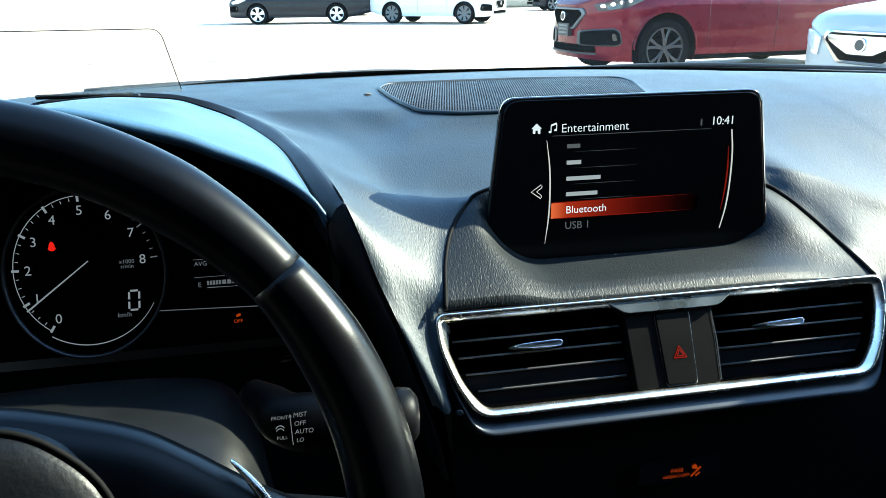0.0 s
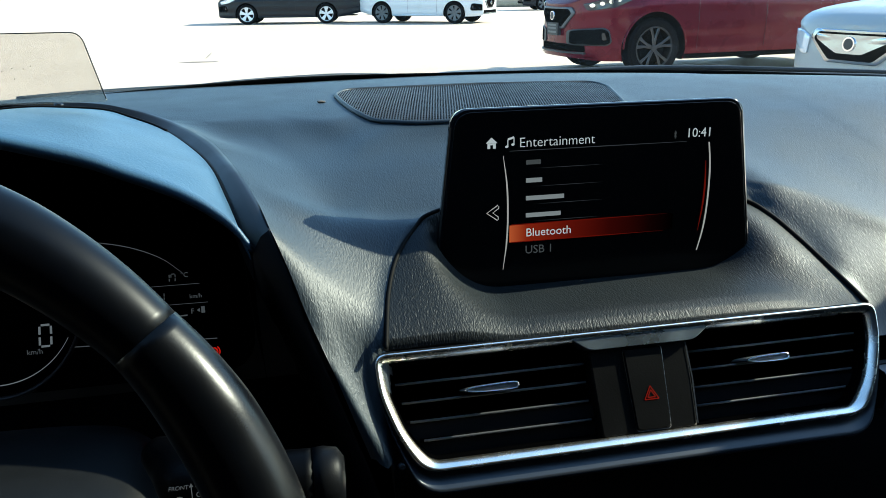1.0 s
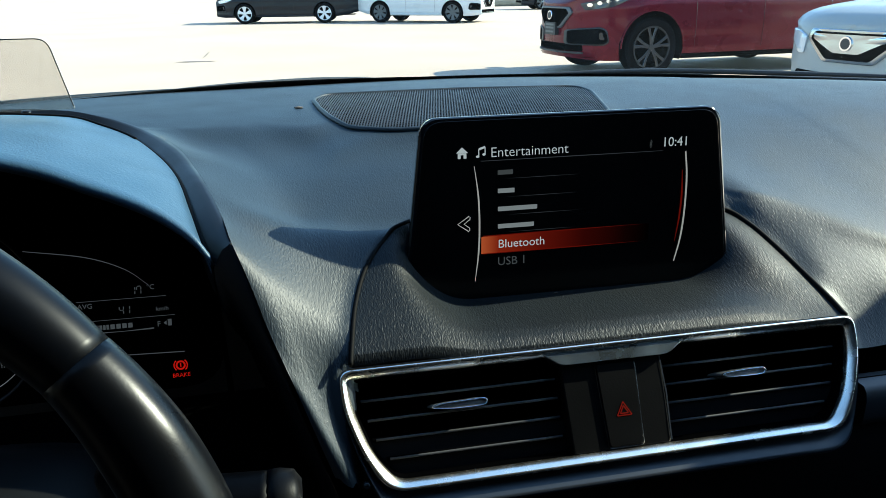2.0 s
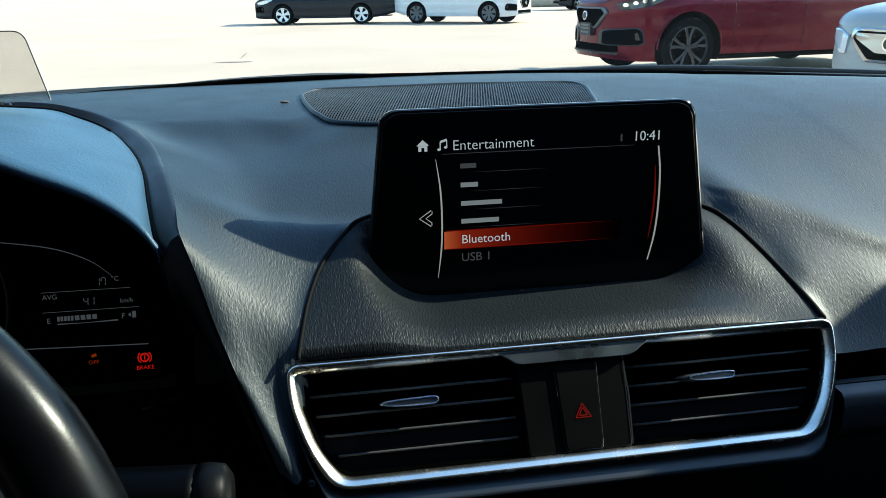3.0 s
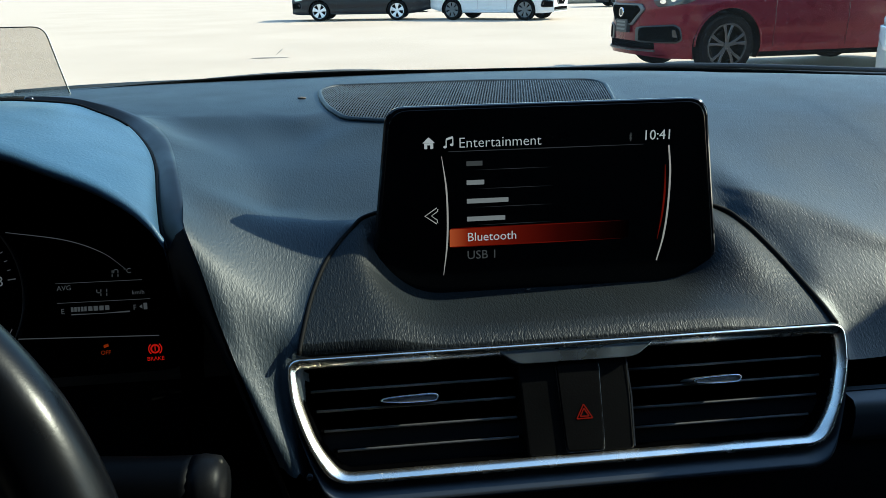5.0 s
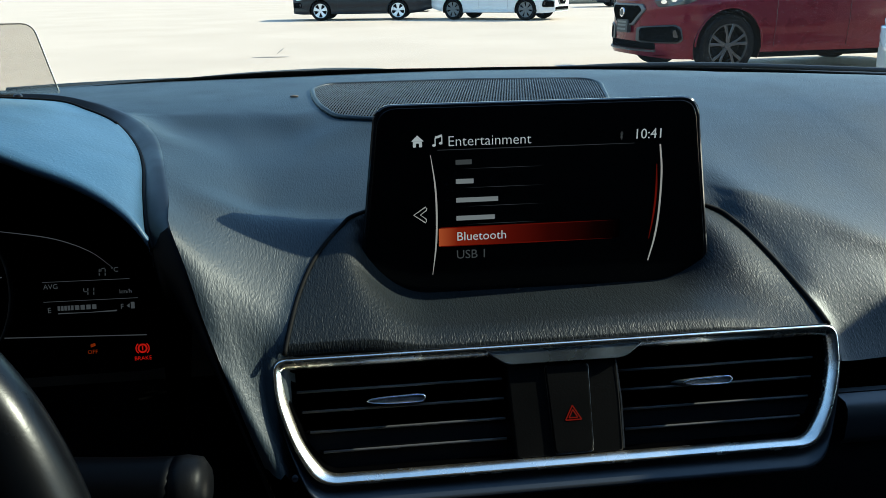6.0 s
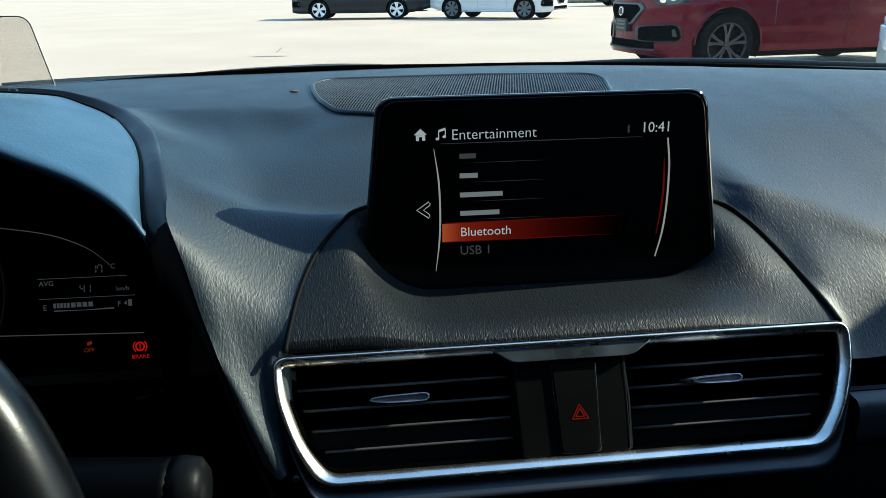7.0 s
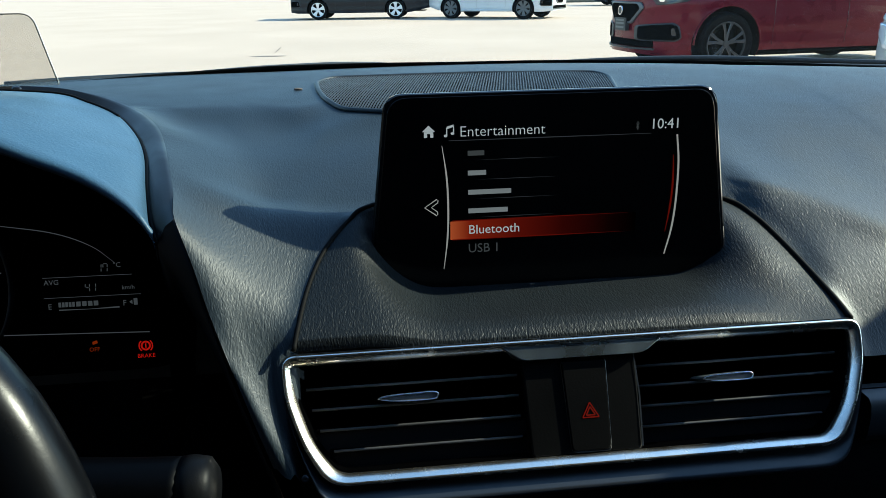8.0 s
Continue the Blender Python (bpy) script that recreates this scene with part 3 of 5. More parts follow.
at_foot = ((-0.002, 0.007, -0.006), (-0.0022, 0.004, -0.004), (-0.003, 0.005, -0.0045), (-0.004, 0.006, -0.005), (-0.008, 0.016, -0.006), (-0.015, 0.040, -0.008), (-0.03, 0.09, -0.012))
loft("recess_side", [cheek + (1 - fade) * np.array(p) + fade * np.array(q) for p, q in zip(at_top, at_foot)], M_BAND, dash, "black inner side beside the column", True)

# the central cowl that carries the display and the vents
# at each row it rises from the seams to a soft crest on either side, then falls into the bowl
CREST = {-1: ([0.43, 0.450, 0.475, 0.490, 0.505, 0.518, 0.56], [0.108, 0.110, 0.113, 0.114, 0.113, 0.107, 0.07], [0.43, 0.440, 0.452, 0.47, 0.49, 0.53], [0.0002, 0.0005, 0.0012, 0.0024, 0.0028, 0.0020]),
         1: ([0.43, 0.459, 0.471, 0.485, 0.509, 0.56], [0.137, 0.136, 0.129, 0.125, 0.121, 0.08], [0.43, 0.440, 0.452, 0.47, 0.49, 0.53], [0.0004, 0.0008, 0.0020, 0.0050, 0.0080, 0.006])}


def cowl_row(y):
    sides = {-1: cowl_side(COWL_L, y), 1: cowl_side(COWL_R, y)}
    floor_z = hermite([0.430, 0.437, 0.443, 0.452, 0.47, 0.4986, 0.52, 0.545, 0.56], [0.9500, 0.9560, 0.9600, 0.9620, 0.9622, 0.9622, 0.967, 0.995, 1.010], y)
    xs = sides[-1][0] + (sides[1][0] - sides[-1][0]) * np.linspace(0, 1, 128)
    row = []
    for x in xs:
        sgn = -1 if x < 0.003 else 1
        edge, ze = abs(sides[sgn][0]), sides[sgn][1]
        cy, cx, ry, rz = CREST[sgn]
        crest = min(hermite(cy, cx, y), edge - 0.006)
        if edge < 0.07:
            z = floor_z + (ze - floor_z) * 0.5
        else:
            top_z = ze + hermite(ry, rz, y)
            if abs(x) > crest:
                p = (edge - abs(x)) / (edge - crest)
                z = ze + (top_z - ze) * math.sin(0.5 * math.pi * p)
            else:
                q = min(1.0, (crest - abs(x)) / max(crest - (0.068 if sgn < 0 else 0.078), 0.02)) ** (np.interp(y, [0.45, 0.485], [0.9, 0.52]) if sgn < 0 else 0.72)
                z = floor_z + (top_z - floor_z) * (1 - q * q * (3 - 2 * q))
        row.append((x, y, z))
    return row


cowl_rows = np.array([cowl_row(y) for y in np.r_[np.linspace(0.4368, 0.45, 12), np.linspace(0.452, 0.556, 56)]])
for _ in range(10):
    cowl_rows[:, 1:-1, 2] = (cowl_rows[:, :-2, 2] + 2 * cowl_rows[:, 1:-1, 2] + cowl_rows[:, 2:, 2]) / 4
first = [(x, y - 0.0006, z - 0.006) for x, y, z in cowl_rows[0]]
loft("central_cowl", [first] + list(cowl_rows), M_COWL, dash, "grained black cowl dished round the display", True)
tube("cowl_seam", spline([(x, y, z + 0.0003) for x, y, z in COWL_L], 90), 0.0013, M_GASKET, dash, sides=8)
tube("cowl_seam", spline([(x, y, z + 0.0010) for x, y, z in COWL_R], 90), 0.0017, M_GASKET, dash, sides=8)

# lower fascia, passenger trim strip
x_low = np.linspace(-0.152, 0.70, 40)
prof = [(0.425, 0.915), (0.418, 0.90), (0.415, 0.87), (0.418, 0.84), (0.424, 0.80), (0.43, 0.72), (0.45, 0.62)]
loft("lower_fascia", [[(x, y, z) for x in x_low] for y, z in prof], M_FASCIA, dash, "matt black lower fascia", True)
x_tr = np.linspace(0.164, 0.70, 30)
prof = [(0.430, 0.9145), (0.416, 0.914), (0.413, 0.911), (0.4115, 0.905), (0.4115, 0.893), (0.413, 0.888), (0.422, 0.886)]
loft("trim_strip", [[(x, y, z) for x in x_tr] for y, z in prof], M_SILVER, dash, "dull silver trim strip on the passenger side", True)
# black strip behind the trim, the gap's shade given as colour
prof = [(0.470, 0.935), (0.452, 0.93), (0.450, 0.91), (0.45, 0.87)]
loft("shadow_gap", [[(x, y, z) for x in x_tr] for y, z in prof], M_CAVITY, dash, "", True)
# knee panel under the instruments
x_kn = np.linspace(-0.62, -0.15, 20)
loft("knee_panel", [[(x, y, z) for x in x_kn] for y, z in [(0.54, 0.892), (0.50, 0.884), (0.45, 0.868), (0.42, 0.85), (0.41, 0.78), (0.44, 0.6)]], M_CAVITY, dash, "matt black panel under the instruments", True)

# speaker grille let into the top pad
g_out = [(-0.149, 0.800), (-0.145, 0.752), (-0.138, 0.712), (-0.124, 0.682), (-0.097, 0.666), (-0.05, 0.660), (0.02, 0.660), (0.07, 0.666), (0.102, 0.688), (0.112, 0.704), (0.133, 0.798), (0.128, 0.824), (0.0, 0.832), (-0.136, 0.828)]
g_out = rounded(g_out, 0.012, 5)


def pad_z(x, y):
    """Height of the pad as built."""
    k = int(np.clip(np.searchsorted(cols, x), 1, len(cols) - 1))
    z0, z1 = (np.interp(-y, -grid_[i, :, 1], grid_[i, :, 2]) for i in (k - 1, k))
    return float(z0 + (z1 - z0) * (x - cols[k - 1]) / (cols[k] - cols[k - 1]))


def on_pad(name, outline, lift, mat, label, rings=10):
    c = np.mean(np.array(outline), axis=0)
    verts, n = [], len(outline)
    for r in np.linspace(1, 0.02, rings):
        for u, v in outline:
            x, y = c[0] + (u - c[0]) * r, c[1] + (v - c[1]) * r
            verts.append((x, y, pad_z(x, y) + lift))
    f = grid_faces(rings, n, True) + [tuple((rings - 1) * n + k for k in range(n))]
    return mesh(name, verts, f, mat, dash, label)


# flat sheet on the pad; the opening's shade is painted as black
on_pad("speaker_grille", g_out, 0.0012, M_CAVITY, "flat black sheet for the shaded speaker opening", 24)
poly = np.array(g_out)


def clip_line(p, d):
    """Where a line p + t d enters and leaves the grille's outline."""
    ts = []
    for a, b in zip(poly, np.roll(poly, -1, 0)):
        e = b - a
        den = d[0] * e[1] - d[1] * e[0]
        if abs(den) > 1e-9:
            r = a - p
            t, s = (r[0] * e[1] - r[1] * e[0]) / den, (r[0] * d[1] - r[1] * d[0]) / den
            if 0 <= s < 1:
                ts.append(t)
    return (min(ts), max(ts)) if len(ts) >= 2 else None


def rib_family(direction, pitch, half, height, name, label):
    """Fine parallel ribs across the grille's opening, joined in one mesh."""
    along = np.array(direction) / np.hypot(*direction)
    across = np.array([along[1], -along[0]])
    verts, faces = [], []
    for off_ in np.arange(-0.24, 0.24, pitch):
        p = np.array([-0.01, 0.745]) + across * off_
        c_ = clip_line(p, along)
        if not c_ or c_[1] - c_[0] < 0.004:
            continue
        n_, i0 = 14, len(verts)
        for t in np.linspace(c_[0] + 0.001, c_[1] - 0.001, n_):
            q = p + along * t
            z = pad_z(*q)
            for s_, h in ((-half, height - 0.0006), (-half * 0.6, height), (half * 0.6, height), (half, height - 0.0006)):
                verts.append((q[0] + across[0] * s_, q[1] + across[1] * s_, z + h))
        faces += [tuple(i0 + k for k in f_) for f_ in grid_faces(n_, 4)]
    mesh(name, verts, faces, M_RIB, dash, label, False)["kind"] = "stuff"


rib_family((0.20, 0.98), 0.0024, 0.00062, 0.0020, "grille_ribs", "fine diagonal ribs of the grille mesh")
rib_family((-0.22, 0.98), 0.0024, 0.00040, 0.0017, "grille_ribs", "fine crossing ribs of the grille mesh")
tube("grille_edge", [(u, v, pad_z(u, v) + 0.0012) for u, v in g_out], 0.0021, M_DASH, dash, sides=8, closed=True)
far_x = np.linspace(-0.45, 0.68, 60)
tube("pad_lip", [(x, far_edge(x) - 0.002, pad_z(x, far_edge(x) - 0.004) - 0.0005) for x in far_x], 0.0032, M_DASH, dash, "rolled far lip of the pad", 8)

# crumb on the pad, crumb by the display
for cx, cy, r in ((-0.1635, 0.766, 0.0027), (-0.012, 0.4945, 0.0011)):
    cr = thing("crumb", (cx, cy, pad_z(cx, cy) if cy > 0.6 else 0.9622), "tiny brown crumb lying on the dashboard", "crumb")
    bm = bmesh.new()
    bmesh.ops.create_icosphere(bm, subdivisions=2, radius=r)
    for v in bm.verts:
        v.co = Vector((v.co.x * 1.5, v.co.y * 0.8, v.co.z * 0.35 + r * 0.3)) + noise.noise_vector(v.co * 900) * r * 0.25
    part("body", bm, material("crumb", (0.09, 0.07, 0.055), 0.9), cr, local=True)

# ---- infotainment display ----
disp = thing("infotainment_display", (0.001, 0.51, 0.965), "black tablet-style display screen standing on the dashboard cowl", "display")
PD = Plane((0.001, 0.5, 0.985), (0, 0.06, 1))
out_d = rounded([(-0.0985, 0.0935), (0.0985, 0.0935), (0.1128, -0.010), (0.108, -0.032), (-0.108, -0.032), (-0.1115, -0.010)], [0.011, 0.011, 0.010, 0.012, 0.012, 0.010], 8)
n_d = len(out_d)
rings_d = [(0.0, -0.022, 0.82), (0.0, -0.012, 0.97), (0.0, -0.004, 1.0), (0.0, -0.001, 1.0), (0.0012, 0.0, 1.0)]
verts = []
cd = np.array([0.0, 0.034])
for inset, w, sc in rings_d:
    for u, v in out_d:
        d = (np.array([u, v]) - cd) * sc
        d = d * (1 - inset / np.linalg.norm(d))
        verts.append(PD.at(cd[0] + d[0], cd[1] + d[1], w))
f = grid_faces(len(rings_d), n_d, True) + [tuple((len(rings_d) - 1) * n_d + k for k in range(n_d)), tuple(range(n_d))[::-1]]
smooth_angle(mesh("housing", verts, f, M_PIANO, disp, "glossy black housing with rounded corners"), 40)
glass_o = [(0.0 + (u - 0) * 0.975, 0.034 + (v - 0.034) * 0.965) for u, v in out_d]
plate("screen", PD, glass_o, -0.001, 0.0008, M_SCREEN, disp, "dark glossy screen", 0.0004)
DW = 0.0012


def du(x):
    return x - 0.001


def dv(z):
    return (z - 0.985) / 0.9982


text("title", "Entertainment", PD, du(-0.0549), dv(1.0533), 0.0088, M_WHITE, disp, DW, bold=-0.00008, label="white title reading Entertainment")
text("clock", "10:41", PD, du(0.0783), dv(1.0538), 0.0086, M_WHITE, disp, DW, "RIGHT", "white clock digits reading 10:41")
stroke("radio_mark", PD, [(du(0.0508), dv(1.0548)), (du(0.0524), dv(1.0572)), (du(0.0516), dv(1.0586)), (du(0.0516), dv(1.0534)), (du(0.0524), dv(1.0548)), (du(0.0508), dv(1.0572))], 0.0004, M_GREY, disp, DW, "faint grey radio mark")
stroke("header_line", PD, [(du(-0.061), dv(1.0512)), (du(0.0), dv(1.0512)), (du(0.06), dv(1.0512))], [0.0003, 0.0005, 0.0002], M_FAINT, disp, DW)
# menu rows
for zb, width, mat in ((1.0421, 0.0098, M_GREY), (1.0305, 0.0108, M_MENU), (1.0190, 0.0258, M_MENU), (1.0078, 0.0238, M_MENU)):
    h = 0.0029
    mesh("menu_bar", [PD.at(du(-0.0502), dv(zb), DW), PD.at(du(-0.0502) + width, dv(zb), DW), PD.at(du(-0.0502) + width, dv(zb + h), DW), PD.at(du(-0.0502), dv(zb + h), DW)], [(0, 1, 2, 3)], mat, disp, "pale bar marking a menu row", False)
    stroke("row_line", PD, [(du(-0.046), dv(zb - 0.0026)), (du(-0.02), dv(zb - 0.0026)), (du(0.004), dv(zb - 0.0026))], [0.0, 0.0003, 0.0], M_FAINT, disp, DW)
text("menu_entry", "Bluetooth", PD, du(-0.0505), dv(0.9953), 0.0078, M_WHITE, disp, DW + 0.0006, label="white menu entry reading Bluetooth")
text("menu_entry", "USB 1", PD, du(-0.0507), dv(0.9836), 0.0078, M_GREY, disp, DW, label="dim grey menu entry reading USB 1")
M_BAR = bpy.data.materials.new("highlight_bar")
M_BAR.use_nodes = True
bt = M_BAR.node_tree
bt.nodes.clear()
be, bo, br_, bg, bmr = (bt.nodes.new("ShaderNode" + k) for k in ("Emission", "OutputMaterial", "ValToRGB", "NewGeometry", "SeparateXYZ"))
mr = bt.nodes.new("ShaderNodeMapRange")
mr.inputs["From Min"].default_value, mr.inputs["From Max"].default_value = -0.0612, 0.053
bt.links.new(bg.outputs["Position"], bmr.inputs[0])
bt.links.new(bmr.outputs["X"], mr.inputs["Value"])
bt.links.new(mr.outputs["Result"], br_.inputs["Fac"])
bt.links.new(br_.outputs["Color"], be.inputs["Color"])
be.inputs["Strength"].default_value = 0.1
el = br_.color_ramp.elements
el[0].color, el[1].color = (0.9, 0.16, 0.05, 1), (0.0, 0.0, 0.0, 1)
for pos, col in ((0.1, (0.42, 0.03, 0.010, 1)), (0.35, (0.20, 0.010, 0.005, 1)), (0.6, (0.06, 0.003, 0.002, 1)), (0.85, (0.01, 0.001, 0.001, 1))):
    el.new(pos).color = col
bt.links.new(be.outputs[0], bo.inputs[0])
mesh("highlight_bar", [PD.at(du(-0.0613), dv(0.9920), DW), PD.at(du(0.053), dv(0.9924), DW), PD.at(du(0.053), dv(1.0036), DW), PD.at(du(-0.0611), dv(1.0032), DW)], [(0, 1, 2, 3)], M_BAR, disp, "glowing orange-red highlight bar fading out", False)
for z in (1.0036, 0.9920):
    stroke("highlight_edge", PD, [(du(-0.06), dv(z)), (du(0.0), dv(z)), (du(0.05), dv(z))], [0.0005, 0.0006, 0.0], M_ORANGE_EDGE, disp, DW + 0.0002)
stroke("left_arc", PD, spline([(du(-0.0652), dv(1.0485)), (du(-0.0628), dv(1.030)), (du(-0.0622), dv(1.0115)), (du(-0.0630), dv(0.993)), (du(-0.0655), dv(0.974))], 24), [0.0003, 0.001, 0.0011, 0.001, 0.0003], M_LINE, disp, DW, "thin curved white line")
stroke("right_arc", PD, spline([(du(0.0763), dv(1.0500)), (du(0.0782), dv(1.033)), (du(0.0780), dv(1.010)), (du(0.0762), dv(0.992)), (du(0.0725), dv(0.976))], 24), [0.001, 0.0012, 0.0012, 0.0012, 0.0008], M_LINE, disp, DW, "thin curved white scroll line")
stroke("scroll_glow", PD, spline([(du(0.0748), dv(1.038)), (du(0.0754), dv(1.022)), (du(0.0745), dv(1.006)), (du(0.0722), dv(0.990))], 20), [0.0004, 0.0013, 0.0012, 0.0003], M_ORANGE_EDGE, disp, DW)
stroke("back_arrow", PD, [(du(-0.0688), dv(1.0172)), (du(-0.0762), dv(1.0123)), (du(-0.0690), dv(1.0072))], 0.0007, M_LINE, disp, DW, "outlined grey back arrow")
stroke("back_arrow", PD, [(du(-0.0682), dv(1.0165)), (du(-0.0684), dv(1.0150)), (du(-0.0722), dv(1.0123)), (du(-0.0686), dv(1.0095)), (du(-0.0686), dv(1.0078))], 0.0006, M_LINE, disp, DW)
hx, hz = du(-0.0727), dv(1.0545)


def flat(name, plane, pts, w, mat, parent, label=""):
    return mesh(name, [plane.at(u, v, w) for u, v in pts], [tuple(range(len(pts)))], mat, parent, label, False)


flat("home_icon", PD, [(hx - 0.0038, hz + 0.0022), (hx + 0.0038, hz + 0.0022), (hx, hz + 0.0058)], DW, M_WHITE, disp, "small white house icon")
flat("home_icon", PD, [(hx - 0.0027, hz - 0.0012), (hx - 0.0009, hz - 0.0012), (hx - 0.0009, hz + 0.0010), (hx + 0.0009, hz + 0.0010), (hx + 0.0009, hz - 0.0012), (hx + 0.0027, hz - 0.0012), (hx + 0.0027, hz + 0.0021), (hx - 0.0027, hz + 0.0021)], DW, M_WHITE, disp)
nx = du(-0.0610)
flat("music_icon", PD, [(nx - 0.0012, hz + 0.0048), (nx + 0.0028, hz + 0.0060), (nx + 0.0028, hz + 0.0046), (nx - 0.0012, hz + 0.0034)], DW, M_WHITE, disp, "small white music note icon")
for ox, oz in ((-0.0012, 0.0), (0.0028, 0.0012)):
    stroke("music_icon", PD, [(nx + ox, hz + oz), (nx + ox, hz + oz + 0.004)], 0.0006, M_WHITE, disp, DW)
    flat("music_icon", PD, [(nx + ox - 0.0007 + 0.0011 * math.cos(a), hz + oz - 0.0004 + 0.0008 * math.sin(a)) for a in np.linspace(0, 2 * math.pi, 10, endpoint=False)], DW, M_WHITE, disp)

# ---- centre air vents ----
vent = thing("centre_air_vent", (0.002, 0.42, 0.9), "twin slatted air vent in a satin chrome frame below the cowl", "air vent")
PV = Plane((0.002, 0.4197, 0.925), (0, 0.5, 0.866))


def vent_outline(grow, drop=0.0):
    half = [(0.1605 + grow, 0.0325 + grow), (0.1595 + grow, 0.012), (0.1515 + grow, -0.012 - drop * 0.5), (0.1390 + grow, -0.0335 - grow - drop)]
    pts = [(-u, v) for u, v in half] + [(u, v) for u, v in half[::-1]]
    return rounded(pts, [0.007 + grow, 0.02, 0.02, 0.0115 + grow, 0.0115 + grow, 0.02, 0.02, 0.007 + grow], 7)


o1, o2, o3 = vent_outline(0.0012), vent_outline(-0.0050), vent_outline(-0.0070)
ring("bezel", PV, vent_outline(0.0016, 0.0118), vent_outline(0.0), [(0.0, -0.02), (0.0, -0.0005), (0.05, 0.0012), (0.14, 0.0018), (0.25, 0.0012), (0.85, -0.0045), (1.0, -0.006)], M_BEZEL, vent, "glossy dark lower bezel")
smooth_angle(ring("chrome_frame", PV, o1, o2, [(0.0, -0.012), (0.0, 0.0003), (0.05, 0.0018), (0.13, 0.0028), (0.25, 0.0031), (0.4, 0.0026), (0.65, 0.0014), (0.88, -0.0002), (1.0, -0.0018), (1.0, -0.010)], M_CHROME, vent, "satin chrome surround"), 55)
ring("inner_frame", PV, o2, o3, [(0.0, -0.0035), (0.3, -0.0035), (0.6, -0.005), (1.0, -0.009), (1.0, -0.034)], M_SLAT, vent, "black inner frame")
flat("cavity_back", PV, vent_outline(-0.002), -0.034, M_CAVITY, vent)
# chrome bridge over the hazard switch
plate("chrome_bridge", PV, rounded([(-0.047, 0.0315), (0.047, 0.0315), (0.034, 0.0225), (-0.034, 0.0225)], 0.004, 5), -0.01, 0.0018, M_BRIDGE, vent, "dark glossy metal bridge over the switch", 0.001)
# centre block
plate("centre_block", PV, rounded([(-0.0335, 0.024), (0.0300, 0.024), (0.0285, -0.0285), (-0.0320, -0.0285)], 0.002, 4), -0.034, -0.002, M_SOFT, vent, "matt black block between the vents", 0.0012)
# thin silver line painting the highlight on the block's right edge
stroke("edge_highlight", PV, [(0.0290, 0.0215), (0.0298, 0.0), (0.0285, -0.027)], 0.0009, M_SILVER, vent, -0.0016)


def side_u(v, sign):
    o = np.array(o3)
    o = o[o[:, 0] * sign > 0]
    k = np.argsort(o[:, 1])
    return float(np.interp(v, o[k, 1], o[k, 0]))


for sign in (-1, 1):
    for k in range(4):
        v = 0.0146 - 0.0109 * k
        ua, ub = (side_u(v, -1) + 0.001, -0.0335) if sign < 0 else (0.0300, side_u(v, 1) - 0.001)
        prof = [(-0.026, 0.0030), (-0.012, 0.0020), (-0.0090, 0.0017), (-0.0076, 0.0008), (-0.0088, -0.0003), (-0.012, -0.0004), (-0.026, 0.0000)]
        verts = [PV.at(u, v + dvv, w) for w, dvv in prof for u in (ua, 0.5 * (ua + ub), ub)]
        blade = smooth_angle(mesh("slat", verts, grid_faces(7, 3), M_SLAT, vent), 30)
        # pale bar painting the reflected glint along the slat's front
        edge_ = tube("slat_glint", [tuple(PV.at(u, v + 0.0007, -0.0078)) for u in np.linspace(ua + 0.002, ub - 0.002, 6)], 0.00075, M_SLAT_GLINT, vent, "", 8)
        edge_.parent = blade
    # vertical vanes behind the slats
    for u in np.linspace(0.05, 0.135, 5):
        verts = [PV.at(sign * u, v, w) for v in (-0.026, 0.024) for w in (-0.033, -0.027)]
        mesh("vane", verts, [(0, 1, 3, 2)], M_SLAT, vent)
for u0, u1, z in ((-0.110, -0.078, 0.9315), (0.066, 0.095, 0.930)):
    vz = (z - 0.925) / 0.866
    uc, hl = 0.5 * (u0 + u1) - 0.002, 0.5 * (u1 - u0)
    lens = [(uc + hl * x, vz + 0.0004 + h) for x, h in ((-1, 0.0), (-0.85, 0.0012), (-0.4, 0.0019), (0.2, 0.0022), (0.85, 0.0024), (1, 0.0012), (0.97, -0.0014), (0.8, -0.0022), (0.2, -0.0024), (-0.4, -0.0020), (-0.85, -0.0010))]
    lens = [tuple(q) for q in spline(lens + [lens[0]], 40)[:-1]]
    kn = plate("knob", PV, lens, -0.014, 0.0040, M_KNOB, vent, "silver vent knob with a chrome rim", 0.001)
    inner = [(uc + (u - uc) * 0.95, vz + (v - vz) * 0.62) for u, v in lens]
    kt = ring("knob_rim", PV, lens, inner, [(0.0, 0.0032), (0.15, 0.0046), (0.6, 0.0050), (1.0, 0.0038)], M_BRIGHT, vent, "bright chrome rim")
    kt.parent = kn

# small screw beside the frame
us, vs_ = -0.151, (0.8998 - 0.925) / 0.866
plate("screw_head", PV, arc(us, vs_, 0.0019, 0, 340, 18), -0.006, 0.0012, M_SILVER, vent, "small dull screw head", 0.0005)
flat("screw_slot", PV, [(us - 0.0013, vs_ - 0.0003), (us + 0.0013, vs_ - 0.0003), (us + 0.0013, vs_ + 0.0003), (us - 0.0013, vs_ + 0.0003)], 0.0014, M_CAVITY, vent)

# hazard switch
hazard = thing("hazard_switch", (0.0025, 0.422, 0.905), "black hazard light switch with a red outlined triangle", "switch")
plate("button", PV, rounded([(-0.0118, 0.0205), (0.0122, 0.0205), (0.0107, -0.0270), (-0.0102, -0.0270)], 0.0022, 5), -0.012, -0.0006, M_SOFT, hazard, "flat matt black push button", 0.0008)
